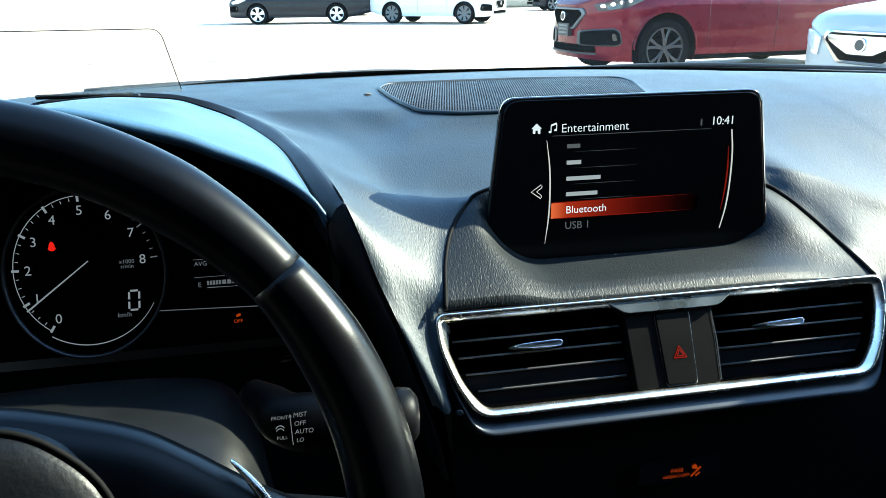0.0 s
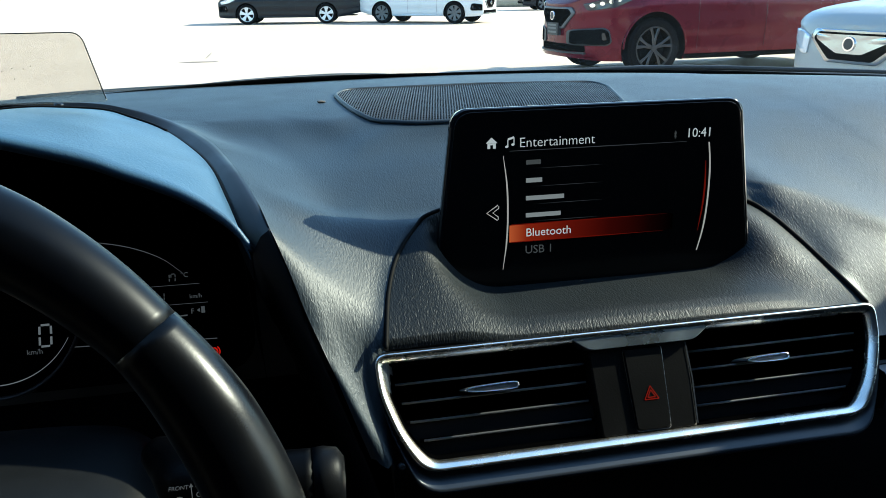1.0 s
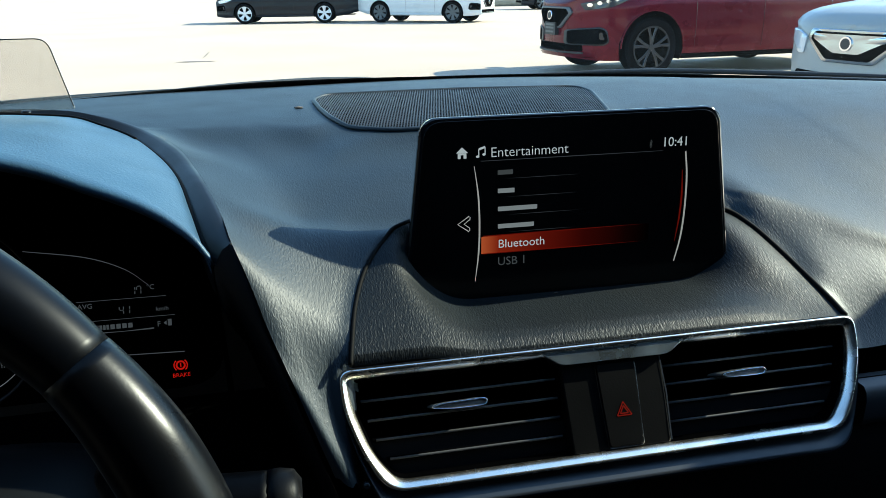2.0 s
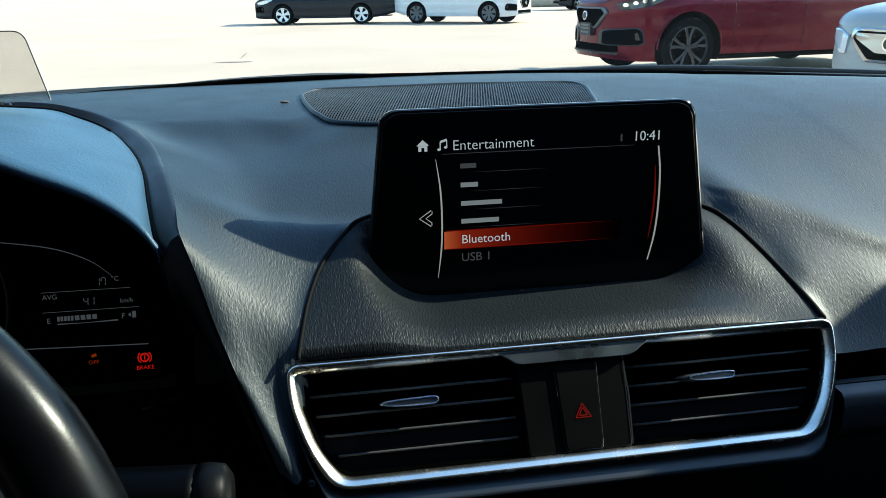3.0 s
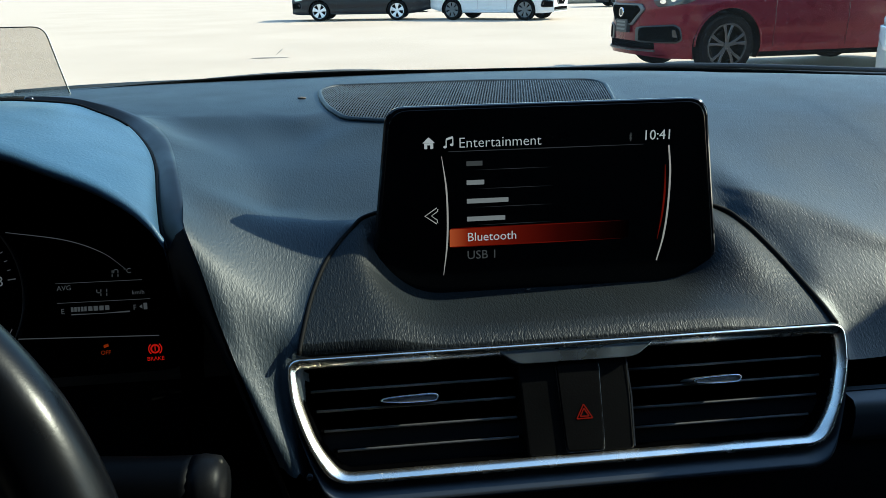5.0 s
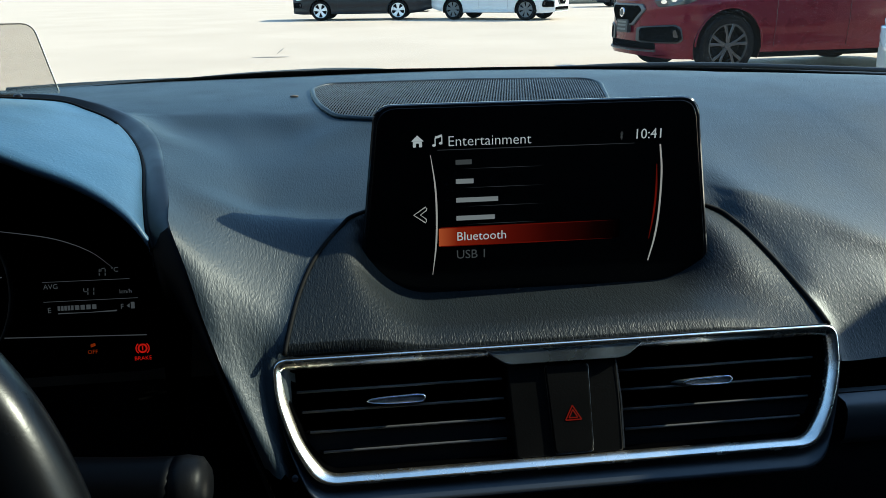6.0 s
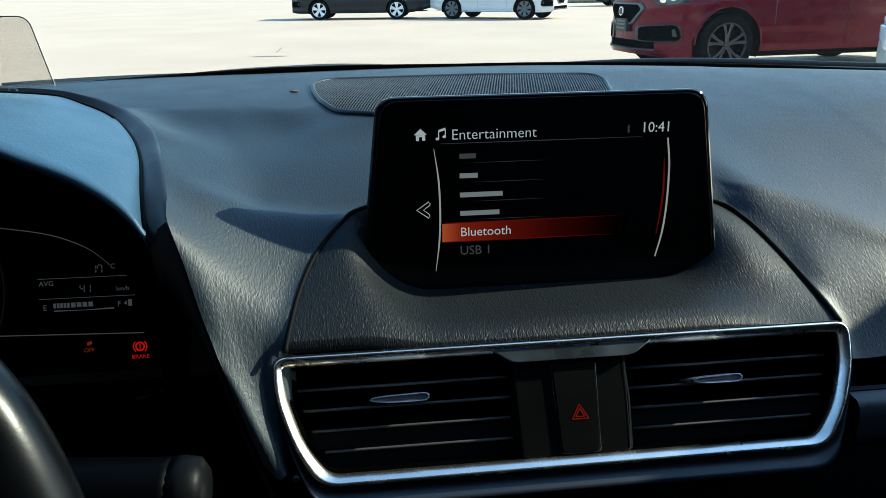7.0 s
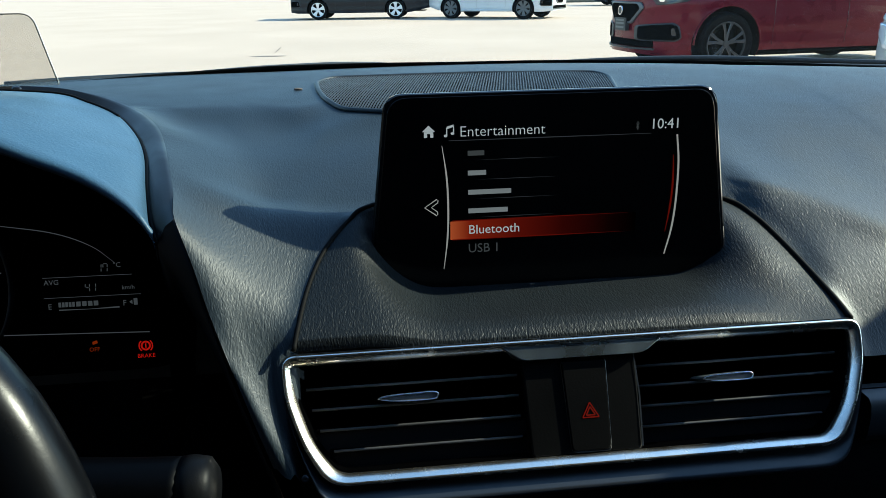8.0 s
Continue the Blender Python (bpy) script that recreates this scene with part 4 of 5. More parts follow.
ring("surround", PV, rounded([(-0.0126, 0.0214), (0.0130, 0.0214), (0.0113, -0.0278), (-0.0108, -0.0278)], 0.0026, 5), rounded([(-0.0118, 0.0205), (0.0122, 0.0205), (0.0107, -0.0270), (-0.0102, -0.0270)], 0.0022, 5), [(0.0, -0.003), (0.1, -0.0014), (0.9, -0.0014), (1.0, -0.004)], M_PIANO, hazard)
tv = (0.9268 - 0.925) / 0.866
for r in (0.0052, 0.0029):
    tri = [(0.0012 + r * math.cos(radians(a)), tv - 0.0092 + r * math.sin(radians(a))) for a in (90, 210, 330)]
    for a, b in ((0, 1), (1, 2), (2, 0)):
        stroke("triangle", PV, [tri[a], tri[b]], 0.0007, M_TRIANGLE, hazard, -0.0004, "red hazard triangle outline")

# passenger airbag lamp
airbag = thing("airbag_indicator", (0.0, 0.414, 0.823), "small amber passenger airbag off indicator in the fascia", "indicator")
PA = Plane((0.001, 0.4165, 0.823), (0, -0.1, 0.99))
flat("lamp_window", PA, rounded([(-0.02, 0.014), (0.045, 0.014), (0.045, -0.006), (-0.02, -0.006)], 0.003, 4), 0.0006, M_PIANO, airbag, "dark lamp window")
text("word", "PASS", PA, 0.0085, 0.0025, 0.0046, M_AMBER, airbag, 0.0012, "CENTER", "amber word PASS")
text("word", "AIRBAG OFF", PA, 0.0085, -0.0022, 0.0037, M_AMBER, airbag, 0.0012, "CENTER", "amber words AIRBAG OFF")
for a, b in (((0.020, -0.003), (0.0265, 0.005)), ((0.0235, -0.003), (0.0265, 0.0)), ((0.020, 0.005), (0.0245, 0.004))):
    stroke("symbol", PA, [a, b], 0.0014, M_AMBER, airbag, 0.0012)
flat("symbol", PA, [(0.0215 + 0.002 * math.cos(a), 0.0058 + 0.002 * math.sin(a)) for a in np.linspace(0, 6.28, 10, endpoint=False)], 0.0012, M_AMBER, airbag)

# ---- instrument cluster ----
clus = thing("instrument_cluster", (-0.385, 0.55, 0.9), "dark instrument cluster with a tachometer and digital readouts", "instrument cluster")
PC = Plane((-0.3915, 0.5448, 0.9615), (0, 0.27, 0.963))
flat("face", PC, rounded([(-0.15, 0.075), (0.155, 0.075), (0.165, -0.06), (-0.16, -0.06)], 0.03, 6), -0.006, M_CAVITY, clus, "matt black gauge face")


def cu(x):
    return x + 0.3915


def cv(z):
    return (z - 0.9615) / 0.963


def dial(r, a, lift=0.0):
    """A point of the tachometer's scale, which stands a little tall on its sloping face."""
    return 0.0015 + r * math.cos(radians(a)), 0.003 + lift + 1.075 * r * math.sin(radians(a))


def dial_ring(r):
    return [(0.001 + r * math.cos(radians(a)), -0.0005 + 1.12 * r * math.sin(radians(a))) for a in np.linspace(0, 354, 60)]


ring("tachometer_ring", PC, dial_ring(0.0555), dial_ring(0.0528), [(0.0, -0.004), (0.2, 0.0), (0.7, 0.0005), (1.0, -0.003)], material("dim_ring", (0.06, 0.06, 0.065), 0.3, 0.6), clus, "thin dark metal ring")
A0, STEP = 236.5, 28.9
stroke("scale_arc", PC, [dial(0.0480, a) for a in np.linspace(A0, A0 - 5 * STEP + 3, 50)], 0.0006, M_GAUGE, clus, -0.002, "white scale arc")
stroke("scale_arc", PC, [dial(0.0505, a, -0.001) for a in np.linspace(238, 330, 40)], [0.0007, 0.0007, 0.0003], M_GAUGE, clus, -0.002)
for k in range(9):
    a = A0 - STEP * k
    mat = M_GAUGE if k < 6 else M_GAUGE_DIM
    stroke("tick", PC, [dial(0.0440, a), dial(0.0490, a)], 0.0017 if k < 6 else 0.0008, mat, clus, -0.0015)
    nu, nv = dial(0.0385, a)
    text("numeral", str(k), PC, nu, nv - 0.0034, 0.0096, M_GAUGE, clus, -0.002, "CENTER", "white gauge numeral")
    for j in range(1, 4):
        b = A0 - STEP * (k + j / 4)
        if k < 8:
            stroke("tick", PC, [dial(0.0448, b), dial(0.0470, b)], 0.0005, M_GAUGE if k < 5 else M_GAUGE_DIM, clus, -0.002)
stroke("needle", PC, [(cu(-0.3874), cv(0.9692)), (cu(-0.4301), cv(0.9378))], [0.0008, 0.0012], M_GAUGE, clus, 0.002, "thin white needle resting near one")
text("caption", "x1000", PC, cu(-0.3625), cv(0.9655), 0.0042, M_GAUGE_DIM, clus, -0.002, "CENTER")
text("caption", "r/min", PC, cu(-0.3625), cv(0.9622), 0.0042, M_GAUGE_DIM, clus, -0.002, "CENTER")


def seven(name, digits, u, v, h, mat, label):
    """Seven-segment digits of height h, each as one mesh."""
    on = {"0": "abcdef", "1": "bc", "4": "fgbc", "7": "abcf"}
    w, t = h * 0.5, h * 0.1
    for ch in digits:
        seg = dict(a=((0, h), (w, h)), b=((w, h), (w, h / 2)), c=((w, h / 2), (w, 0)), d=((0, 0), (w, 0)), e=((0, 0), (0, h / 2)), f=((0, h / 2), (0, h)), g=((0, h / 2), (w, h / 2)))
        verts, faces = [], []
        for k in on[ch]:
            (x0, y0), (x1, y1) = seg[k]
            d = np.array([x1 - x0, y1 - y0])
            d = d / np.linalg.norm(d)
            nr = np.array([-d[1], d[0]]) * t / 2
            p0, p1 = np.array([x0, y0]) + d * t * 0.6, np.array([x1, y1]) - d * t * 0.6
            i = len(verts)
            verts += [PC.at(u + q[0] + q[1] * 0.06, v + q[1], -0.002) for q in (p0 - nr, p1 - nr, p1 + nr, p0 + nr)]
            faces.append((i, i + 1, i + 2, i + 3))
        mesh(name, verts, faces, mat, clus, label, False)
        u += h * 0.72


seven("digit", "0", cu(-0.3636), cv(0.9330), 0.0138, M_GAUGE, "large white digital zero")
text("caption", "km/h", PC, cu(-0.3670), cv(0.9285), 0.0048, M_GAUGE_DIM, clus, -0.002, "CENTER")
seven("digit", "17", cu(-0.2835), cv(0.9665), 0.0052, M_GAUGE_DIM, "dim digital readout")
text("caption", "\u00b0C", PC, cu(-0.2735), cv(0.9690), 0.0045, M_GAUGE_DIM, clus, -0.002)
text("caption", "AVG", PC, cu(-0.3165), cv(0.9600), 0.0046, M_GAUGE_DIM, clus, -0.002)
seven("digit", "41", cu(-0.2915), cv(0.9548), 0.0052, M_GAUGE_DIM, "dim digital readout")
text("caption", "km/h", PC, cu(-0.2690), cv(0.9550), 0.0040, M_GAUGE_DIM, clus, -0.002)
for z, a, b in ((0.9645, -0.317, -0.262), (0.9520, -0.317, -0.2575)):
    stroke("divider", PC, [(cu(a), cv(z)), (cu(b), cv(z - 0.0003))], 0.0003, M_GAUGE_DIM, clus, -0.002)
stroke("divider", PC, [(cu(-0.345), cv(0.9308)), (cu(-0.2535), cv(0.9276))], 0.0006, M_GAUGE_DIM, clus, -0.002)
text("caption", "E", PC, cu(-0.3150), cv(0.9450), 0.0050, M_GAUGE_DIM, clus, -0.002)
text("caption", "F", PC, cu(-0.2690), cv(0.9450), 0.0050, M_GAUGE_DIM, clus, -0.002)
for k in range(12):
    if k < 9:
        wd = 0.0016 if k < 5 else 0.0028
        u = cu(-0.3085) + (k * 0.0021 if k < 5 else 0.0108 + (k - 5) * 0.0036)
        flat("fuel_segment", PC, [(u, cv(0.9460)), (u + wd, cv(0.9460)), (u + wd, cv(0.9490)), (u, cv(0.9490))], -0.002, M_GAUGE_DIM, clus)
stroke("fuel_base", PC, [(cu(-0.3085), cv(0.9443)), (cu(-0.29), cv(0.9440)), (cu(-0.2712), cv(0.9443))], [0.0008, 0.0003, 0.0010], M_GAUGE_DIM, clus, -0.002)
flat("pump_icon", PC, [(cu(-0.2650), cv(0.9470)), (cu(-0.2630), cv(0.9484)), (cu(-0.2630), cv(0.9456))], -0.002, M_GAUGE_DIM, clus)
flat("pump_icon", PC, [(cu(-0.2622), cv(0.9450)), (cu(-0.2598), cv(0.9450)), (cu(-0.2598), cv(0.9492)), (cu(-0.2622), cv(0.9492))], -0.002, M_GAUGE_DIM, clus)
stroke("lens_line", PC, spline([(cu(-0.345), cv(0.9985)), (cu(-0.309), cv(0.992)), (cu(-0.286), cv(0.983)), (cu(-0.272), cv(0.972))], 24), [0.0004, 0.0006, 0.0006, 0.0002], M_GAUGE_DIM, clus, -0.001)
bu, bv = cu(-0.2567), cv(0.9190)
stroke("brake_lamp", PC, arc(bu, bv, 0.0026, 0, 360, 24), 0.0012, M_RED, clus, -0.002, "glowing red brake warning ring")
stroke("brake_lamp", PC, arc(bu, bv, 0.0042, -50, 50, 10), 0.0008, M_RED, clus, -0.002)
stroke("brake_lamp", PC, arc(bu, bv, 0.0042, 130, 230, 10), 0.0008, M_RED, clus, -0.002)
stroke("brake_lamp", PC, [(bu, bv + 0.0016), (bu, bv - 0.0014)], 0.0008, M_RED, clus, -0.002)
text("brake_word", "BRAKE", PC, bu, bv - 0.0078, 0.0038, M_RED, clus, -0.002, "CENTER", "glowing red word BRAKE")
ou, ov = cu(-0.2885), cv(0.9205)
flat("skid_lamp", PC, [(ou - 0.0012, ov + 0.0030), (ou + 0.0018, ov + 0.0040), (ou + 0.0022, ov + 0.0020), (ou - 0.0010, ov + 0.0010)], -0.002, M_AMBER, clus, "amber skid control lamp")
text("skid_word", "OFF", PC, ou, ov - 0.0032, 0.0038, M_AMBER, clus, -0.002, "CENTER")
flat("belt_lamp", PC, [(cu(-0.4113) + 0.0028 * math.cos(a) * (1.1 if math.sin(a) < 0 else 0.7), cv(0.9806) + 0.0034 * math.sin(a)) for a in np.linspace(0, 6.28, 12, endpoint=False)], -0.0015, M_RED, clus, "small red seat belt lamp")

# ---- head-up combiner ----
hud = thing("head_up_combiner", (-0.39, 0.655, 1.06), "pale translucent head-up display pane behind the instrument hood", "head-up display")
PH = Plane((-0.4025, 0.657, 1.0728), (0, 0.12, 1))
PANE = rounded([(-0.0780, -0.001), (0.0780, -0.001), (0.0655, 0.0485), (-0.0655, 0.0485)], [0.002, 0.002, 0.008, 0.008], 6)
plate("pane", PH, PANE, 0.0, 0.0022, M_HUD, hud, "pale yellowish see-through pane")
stroke("pane_edge", PH, PANE[11:], 0.0008, M_TRIM, hud, 0.0026)
tube("base_bar", [(-0.445, 0.688, 1.0676), (-0.405, 0.686, 1.0674), (-0.3665, 0.6835, 1.0666)], 0.0021, M_GASKET, hud, "slim black bar at the base of the pane", 10)
bm = bmesh.new()
bmesh.ops.create_icosphere(bm, subdivisions=2, radius=0.0030)
for v in bm.verts:
    v.co = Vector((v.co.x * 1.3, v.co.y * 0.9, v.co.z * 0.75)) + Vector((-0.3660, 0.6832, 1.0668))
part("stop", bm, M_PIANO, hud, "small glossy end stop of the bar")
for u, v in ((0.010, 0.0225), (0.017, 0.0245), (0.0245, 0.0240), (0.0295, 0.0258), (0.0178, 0.0172)):
    flat("speck", PH, [(u + 0.0005 * math.cos(a), v + 0.0004 * math.sin(a)) for a in np.linspace(0, 2 * math.pi, 8, endpoint=False)], 0.0025, M_TRIM, hud)

# ---- steering wheel ----
WHEEL_C = Vector((-0.3857, 0.268, 0.9333))
wheel = thing("steering_wheel", tuple(WHEEL_C), "black leather steering wheel with smooth rim and silver spoke accents", "steering wheel")
PW = Plane(WHEEL_C, (0, 0.2955, 0.9553))
RW = 0.176


def rim_arc(a0, a1, n=60, r=RW):
    return [tuple(PW.at(r * math.cos(radians(a)), r * math.sin(radians(a)))) for a in np.linspace(a0, a1, n)]


tube("rim_top", rim_arc(38.2, 141.8), [0.0128, 0.0150, 0.0148, 0.0145, 0.0148, 0.0150, 0.0128], M_WHEEL, wheel, "smooth black leather upper rim", 24)
for a0, a1 in ((38.8, -28), (141.2, 208)):
    tube("grip", rim_arc(a0, a1, 50), [0.0130, 0.0152, 0.0158, 0.0162, 0.0160, 0.0155, 0.0150], M_GRIP, wheel, "perforated leather side grip", 24)
tube("rim_bottom", rim_arc(208, 332, 50), 0.0145, M_WHEEL, wheel, "smooth black lower rim", 20)


def domed(name, outline, rings, mat, label, smooth=True):
    """A shell over an outline in the wheel's plane: rings of (scale about the middle, depth)."""
    n = len(outline)
    c = np.mean(np.array(outline), axis=0)
    verts = [PW.at(c[0] + (u - c[0]) * s, c[1] + (v - c[1]) * s, w) for s, w in rings for u, v in outline]
    return mesh(name, verts, grid_faces(len(rings), n, True) + [tuple((len(rings) - 1) * n + k for k in range(n))], mat, wheel, label, smooth)


half = [(0.0, 0.0695), (0.024, 0.067), (0.045, 0.0625), (0.077, 0.0524), (0.099, 0.0395), (0.112, 0.0305), (0.125, 0.022), (0.143, 0.0124), (0.168, 0.006),
        (0.170, -0.030), (0.135, -0.036), (0.100, -0.055), (0.060, -0.085), (0.0, -0.092)]
boss = spline([(u, v) for u, v in half] + [(-u, v) for u, v in half[-2:0:-1]] + [half[0]], 120)[:-1]
domed("centre_boss", [tuple(p) for p in boss], [(0.84, -0.040), (0.97, -0.020), (0.985, -0.009), (0.95, -0.004), (0.85, 0.003), (0.6, 0.008), (0.2, 0.010)], M_BOSS, "smooth dark boss and spokes")
half = [(0.0, 0.0635), (0.033, 0.0605), (0.053, 0.050), (0.068, 0.032), (0.076, 0.0), (0.070, -0.035), (0.045, -0.065), (0.0, -0.075)]
cover = spline([(u, v) for u, v in half] + [(-u, v) for u, v in half[-2:0:-1]] + [half[0]], 90)[:-1]
domed("airbag_cover", [tuple(p) for p in cover], [(1.0, 0.0), (0.985, 0.0095), (0.96, 0.0120), (0.86, 0.0160), (0.6, 0.020), (0.2, 0.022)], M_COVER, "grained dark airbag cover")
tube("cover_seam", [tuple(PW.at(u * 1.004, v * 1.004, 0.0088)) for u, v in cover], 0.0014, M_GASKET, wheel, "thin black seam", 8, True)
for sgn in (-1, 1):
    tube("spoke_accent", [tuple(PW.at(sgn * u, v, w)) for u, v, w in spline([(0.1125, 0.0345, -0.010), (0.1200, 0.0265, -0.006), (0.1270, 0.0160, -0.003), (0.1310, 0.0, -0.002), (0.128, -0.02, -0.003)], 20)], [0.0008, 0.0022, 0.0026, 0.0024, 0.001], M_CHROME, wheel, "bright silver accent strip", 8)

# column shroud and wiper stalk
shroud = thing("steering_column_shroud", (-0.385, 0.38, 0.88), "grey-brown plastic shroud over the steering column", "column cover")
sx = np.linspace(-1, 1, 40)
rows_s = []
for y, w, top in ((0.48, 0.108, 0.904), (0.468, 0.114, 0.910), (0.455, 0.117, 0.9125), (0.448, 0.119, 0.9115), (0.42, 0.123, 0.9055), (0.395, 0.1255, 0.899), (0.372, 0.126, 0.888), (0.356, 0.124, 0.870), (0.348, 0.120, 0.845)):
    rows_s.append([(-0.385 + w * (abs(s) ** 0.8) * (1 if s > 0 else -1), y, top + 0.0035 - 0.012 * s * s - 0.075 * abs(s) ** 10) for s in sx])
loft("upper_cover", rows_s, M_TAN, shroud, "smooth dull plastic upper cover")
loft("lower_cover", [[(-0.385 + w * s, y, z - 0.02 * (1 - s * s)) for s in np.linspace(-1, 1, 24)] for y, w, z in ((0.48, 0.104, 0.842), (0.42, 0.116, 0.838), (0.37, 0.117, 0.832), (0.345, 0.110, 0.84))], M_SOFT, shroud, "black lower cover", True)
stalk = thing("wiper_stalk", (-0.25, 0.365, 0.93), "dark wiper control stalk with a pale end cap", "wiper stalk")
tube("arm", spline([(-0.272, 0.400, 0.931), (-0.262, 0.385, 0.931), (-0.25, 0.367, 0.931), (-0.225, 0.363, 0.930), (-0.197, 0.362, 0.929)], 24), [0.009, 0.013, 0.0158, 0.0158, 0.0155], M_STALK, stalk, "dark plastic stalk", 20)
cap = [(-0.197, 0.362, 0.929), (-0.192, 0.362, 0.929), (-0.186, 0.3618, 0.9288), (-0.1825, 0.3617, 0.9287)]
tube("end_cap", cap, [0.0158, 0.0160, 0.0150, 0.0105], M_CAP, stalk, "dark grey rounded end cap", 24)
PS = Plane((-0.2465, 0.3495, 0.9375), (0, 0.35, 0.94))
for words, u, v, size in (("FRONT", -0.0048, 0.0046, 0.0026), ("MIST", -0.0022, 0.0050, 0.0034), ("OFF", -0.0020, 0.0006, 0.0034), ("AUTO", -0.0018, -0.0036, 0.0034), ("LO", -0.0014, -0.0078, 0.0030), ("PULL", -0.0056, -0.0056, 0.0025)):
    text("marking", words, PS, u, v, size, M_PRINT, stalk, 0.0, "RIGHT" if u < -0.004 else "LEFT", "small printed white marking", 0.15)
stroke("marking", PS, [(-0.0036, 0.006), (-0.0034, 0.0), (-0.0030, -0.009)], 0.0004, M_PRINT, stalk, 0.0)
flat("marking", PS, [(-0.0045, 0.0052), (-0.0027, 0.0052), (-0.0036, 0.0070)], 0.0, M_PRINT, stalk)
stroke("marking", PS, arc(-0.0090, -0.0008, 0.0023, 20, 160, 8), 0.0005, M_PRINT, stalk, 0.0)
stroke("marking", PS, arc(-0.0090, -0.0020, 0.0020, 20, 160, 8), 0.0005, M_PRINT, stalk, 0.0)

# ---- own car's shell: screen, pillars, roof, doors, cowl ----
shell = thing("car_cabin", (0.0, -0.6, 0.2), "dark plain car cabin shell, side and rear apertures partly walled against light", "car cabin", kind="structure")


def slab(name, a, b, mat, parent, label=""):
    bm = bmesh.new()
    bmesh.ops.create_cube(bm, size=1.0)
    c, s = (Vector(a) + Vector(b)) / 2, Vector(b) - Vector(a)
    for v in bm.verts:
        v.co = Vector((v.co.x * s.x, v.co.y * s.y, v.co.z * s.z)) + c
    bmesh.ops.bevel(bm, geom=list(bm.edges), offset=0.012, segments=2, affect="EDGES")
    return smooth_angle(part(name, bm, mat, parent, label))


slab("roof", (-0.74, -1.98, 1.42), (0.74, 0.14, 1.46), M_CABIN, shell, "dark roof lining")
slab("cabin_floor", (-0.74, -2.0, 0.22), (0.74, 1.0, 0.28), M_CABIN, shell)
for sgn in (-1, 1):
    slab("door_panel", (sgn * 0.72 - 0.03, -1.9, 0.28), (sgn * 0.72 + 0.03, 0.95, 0.99), M_CABIN, shell, "dark door panel")
    tube("windscreen_pillar", spline([(sgn * 0.735, 0.80, 1.0), (sgn * 0.69, 0.50, 1.19), (sgn * 0.60, 0.13, 1.44)], 16), 0.050, M_CABIN, shell, sides=10)
    tube("door_pillar", [(sgn * 0.73, -0.55, 0.95), (sgn * 0.62, -0.60, 1.43)], 0.05, M_CABIN, shell, sides=10)
    slab("rear_quarter", (sgn * 0.68 - 0.03, -1.9, 0.97), (sgn * 0.68 + 0.03, -0.62, 1.43), M_CABIN, shell)
    tube("rear_pillar", [(sgn * 0.72, -1.75, 0.95), (sgn * 0.58, -1.5, 1.43)], 0.07, M_CABIN, shell, sides=10)
# unseen walls added over the side windows to block stray light
slab("light_block_wall", (-0.75, -1.9, 0.97), (-0.69, 0.20, 1.43), M_CABIN, shell, "unseen dark wall added to keep side light out")
slab("light_block_wall", (-0.75, 0.20, 0.97), (-0.70, 0.36, 1.27), M_CABIN, shell, "unseen dark wall added to keep side light out")
slab("light_block_wall", (-0.75, 0.36, 0.97), (-0.71, 0.50, 1.17), M_CABIN, shell, "unseen dark wall added to keep side light out")
slab("light_block_wall", (0.69, -1.9, 0.97), (0.75, 0.06, 1.43), M_CABIN, shell, "unseen dark wall added to keep side light out")
# carried up to the roof, out of view, to shut out rear light
slab("tailgate", (-0.74, -2.0, 0.28), (0.74, -1.9, 1.43), M_CABIN, shell)
slab("bulkhead", (-0.70, 1.00, 0.28), (0.70, 1.04, 0.98), M_CABIN, shell)
for sx_ in (-0.37, 0.37):
    slab("seat_back", (sx_ - 0.25, -0.75, 0.55), (sx_ + 0.25, -0.60, 1.15), M_CABIN, shell, "dark seat back")
    slab("seat_cushion", (sx_ - 0.25, -0.65, 0.40), (sx_ + 0.25, -0.12, 0.58), M_CABIN, shell, "dark seat cushion")

screen_thing = thing("windscreen", (0.0, 0.95, 1.03), "dusty clear windscreen glass sloping over the dashboard", "windscreen", kind="structure")


def screen_point(x, s):
    y0 = far_edge(x) + 0.022
    return (x * (1 - 0.14 * s), y0 + (0.20 - y0) * s, 1.032 - 0.03 * x * x + 0.39 * s - 0.03 * s * (1 - s))


pane = loft("pane", [[screen_point(x, s) for x in np.linspace(-0.72, 0.72, 40)] for s in np.linspace(0, 1, 16)], M_GLASS, screen_thing, "clear glass pane")
# black frit along the foot of the glass, and the cowl beyond it
loft("frit_band", [[tuple(np.array(screen_point(x, s)) + np.array([0, 0.002, 0.001])) for x in np.linspace(-0.72, 0.72, 40)] for s in (-0.02, 0.0)] + [[tuple(np.array(screen_point(x, 0.047 + 0.007 * min(1, max(0, x / 0.5)) + 0.016 * min(1, max(0, -x / 0.2)))) + np.array([0, 0.002, 0.001])) for x in np.linspace(-0.72, 0.72, 40)]], M_FRIT, screen_thing, "dusty black band at the foot of the glass")
loft("scuttle", [[(x, far_edge(x) + dy, z - 0.05 * x * x) for x in np.linspace(-0.72, 0.72, 40)] for dy, z in ((-0.01, 1.025), (0.03, 1.024), (0.10, 1.020), (0.20, 0.99), (0.35, 0.96))], M_SCUTTLE, screen_thing, "black plastic scuttle below the glass")
lip_x = np.linspace(-0.372, -0.03, 60)
lip_z = hermite([-0.372, -0.358, -0.283, -0.213, -0.148, -0.09, -0.03], [1.0400, 1.0464, 1.0502, 1.0522, 1.0525, 1.0505, 1.045], lip_x)
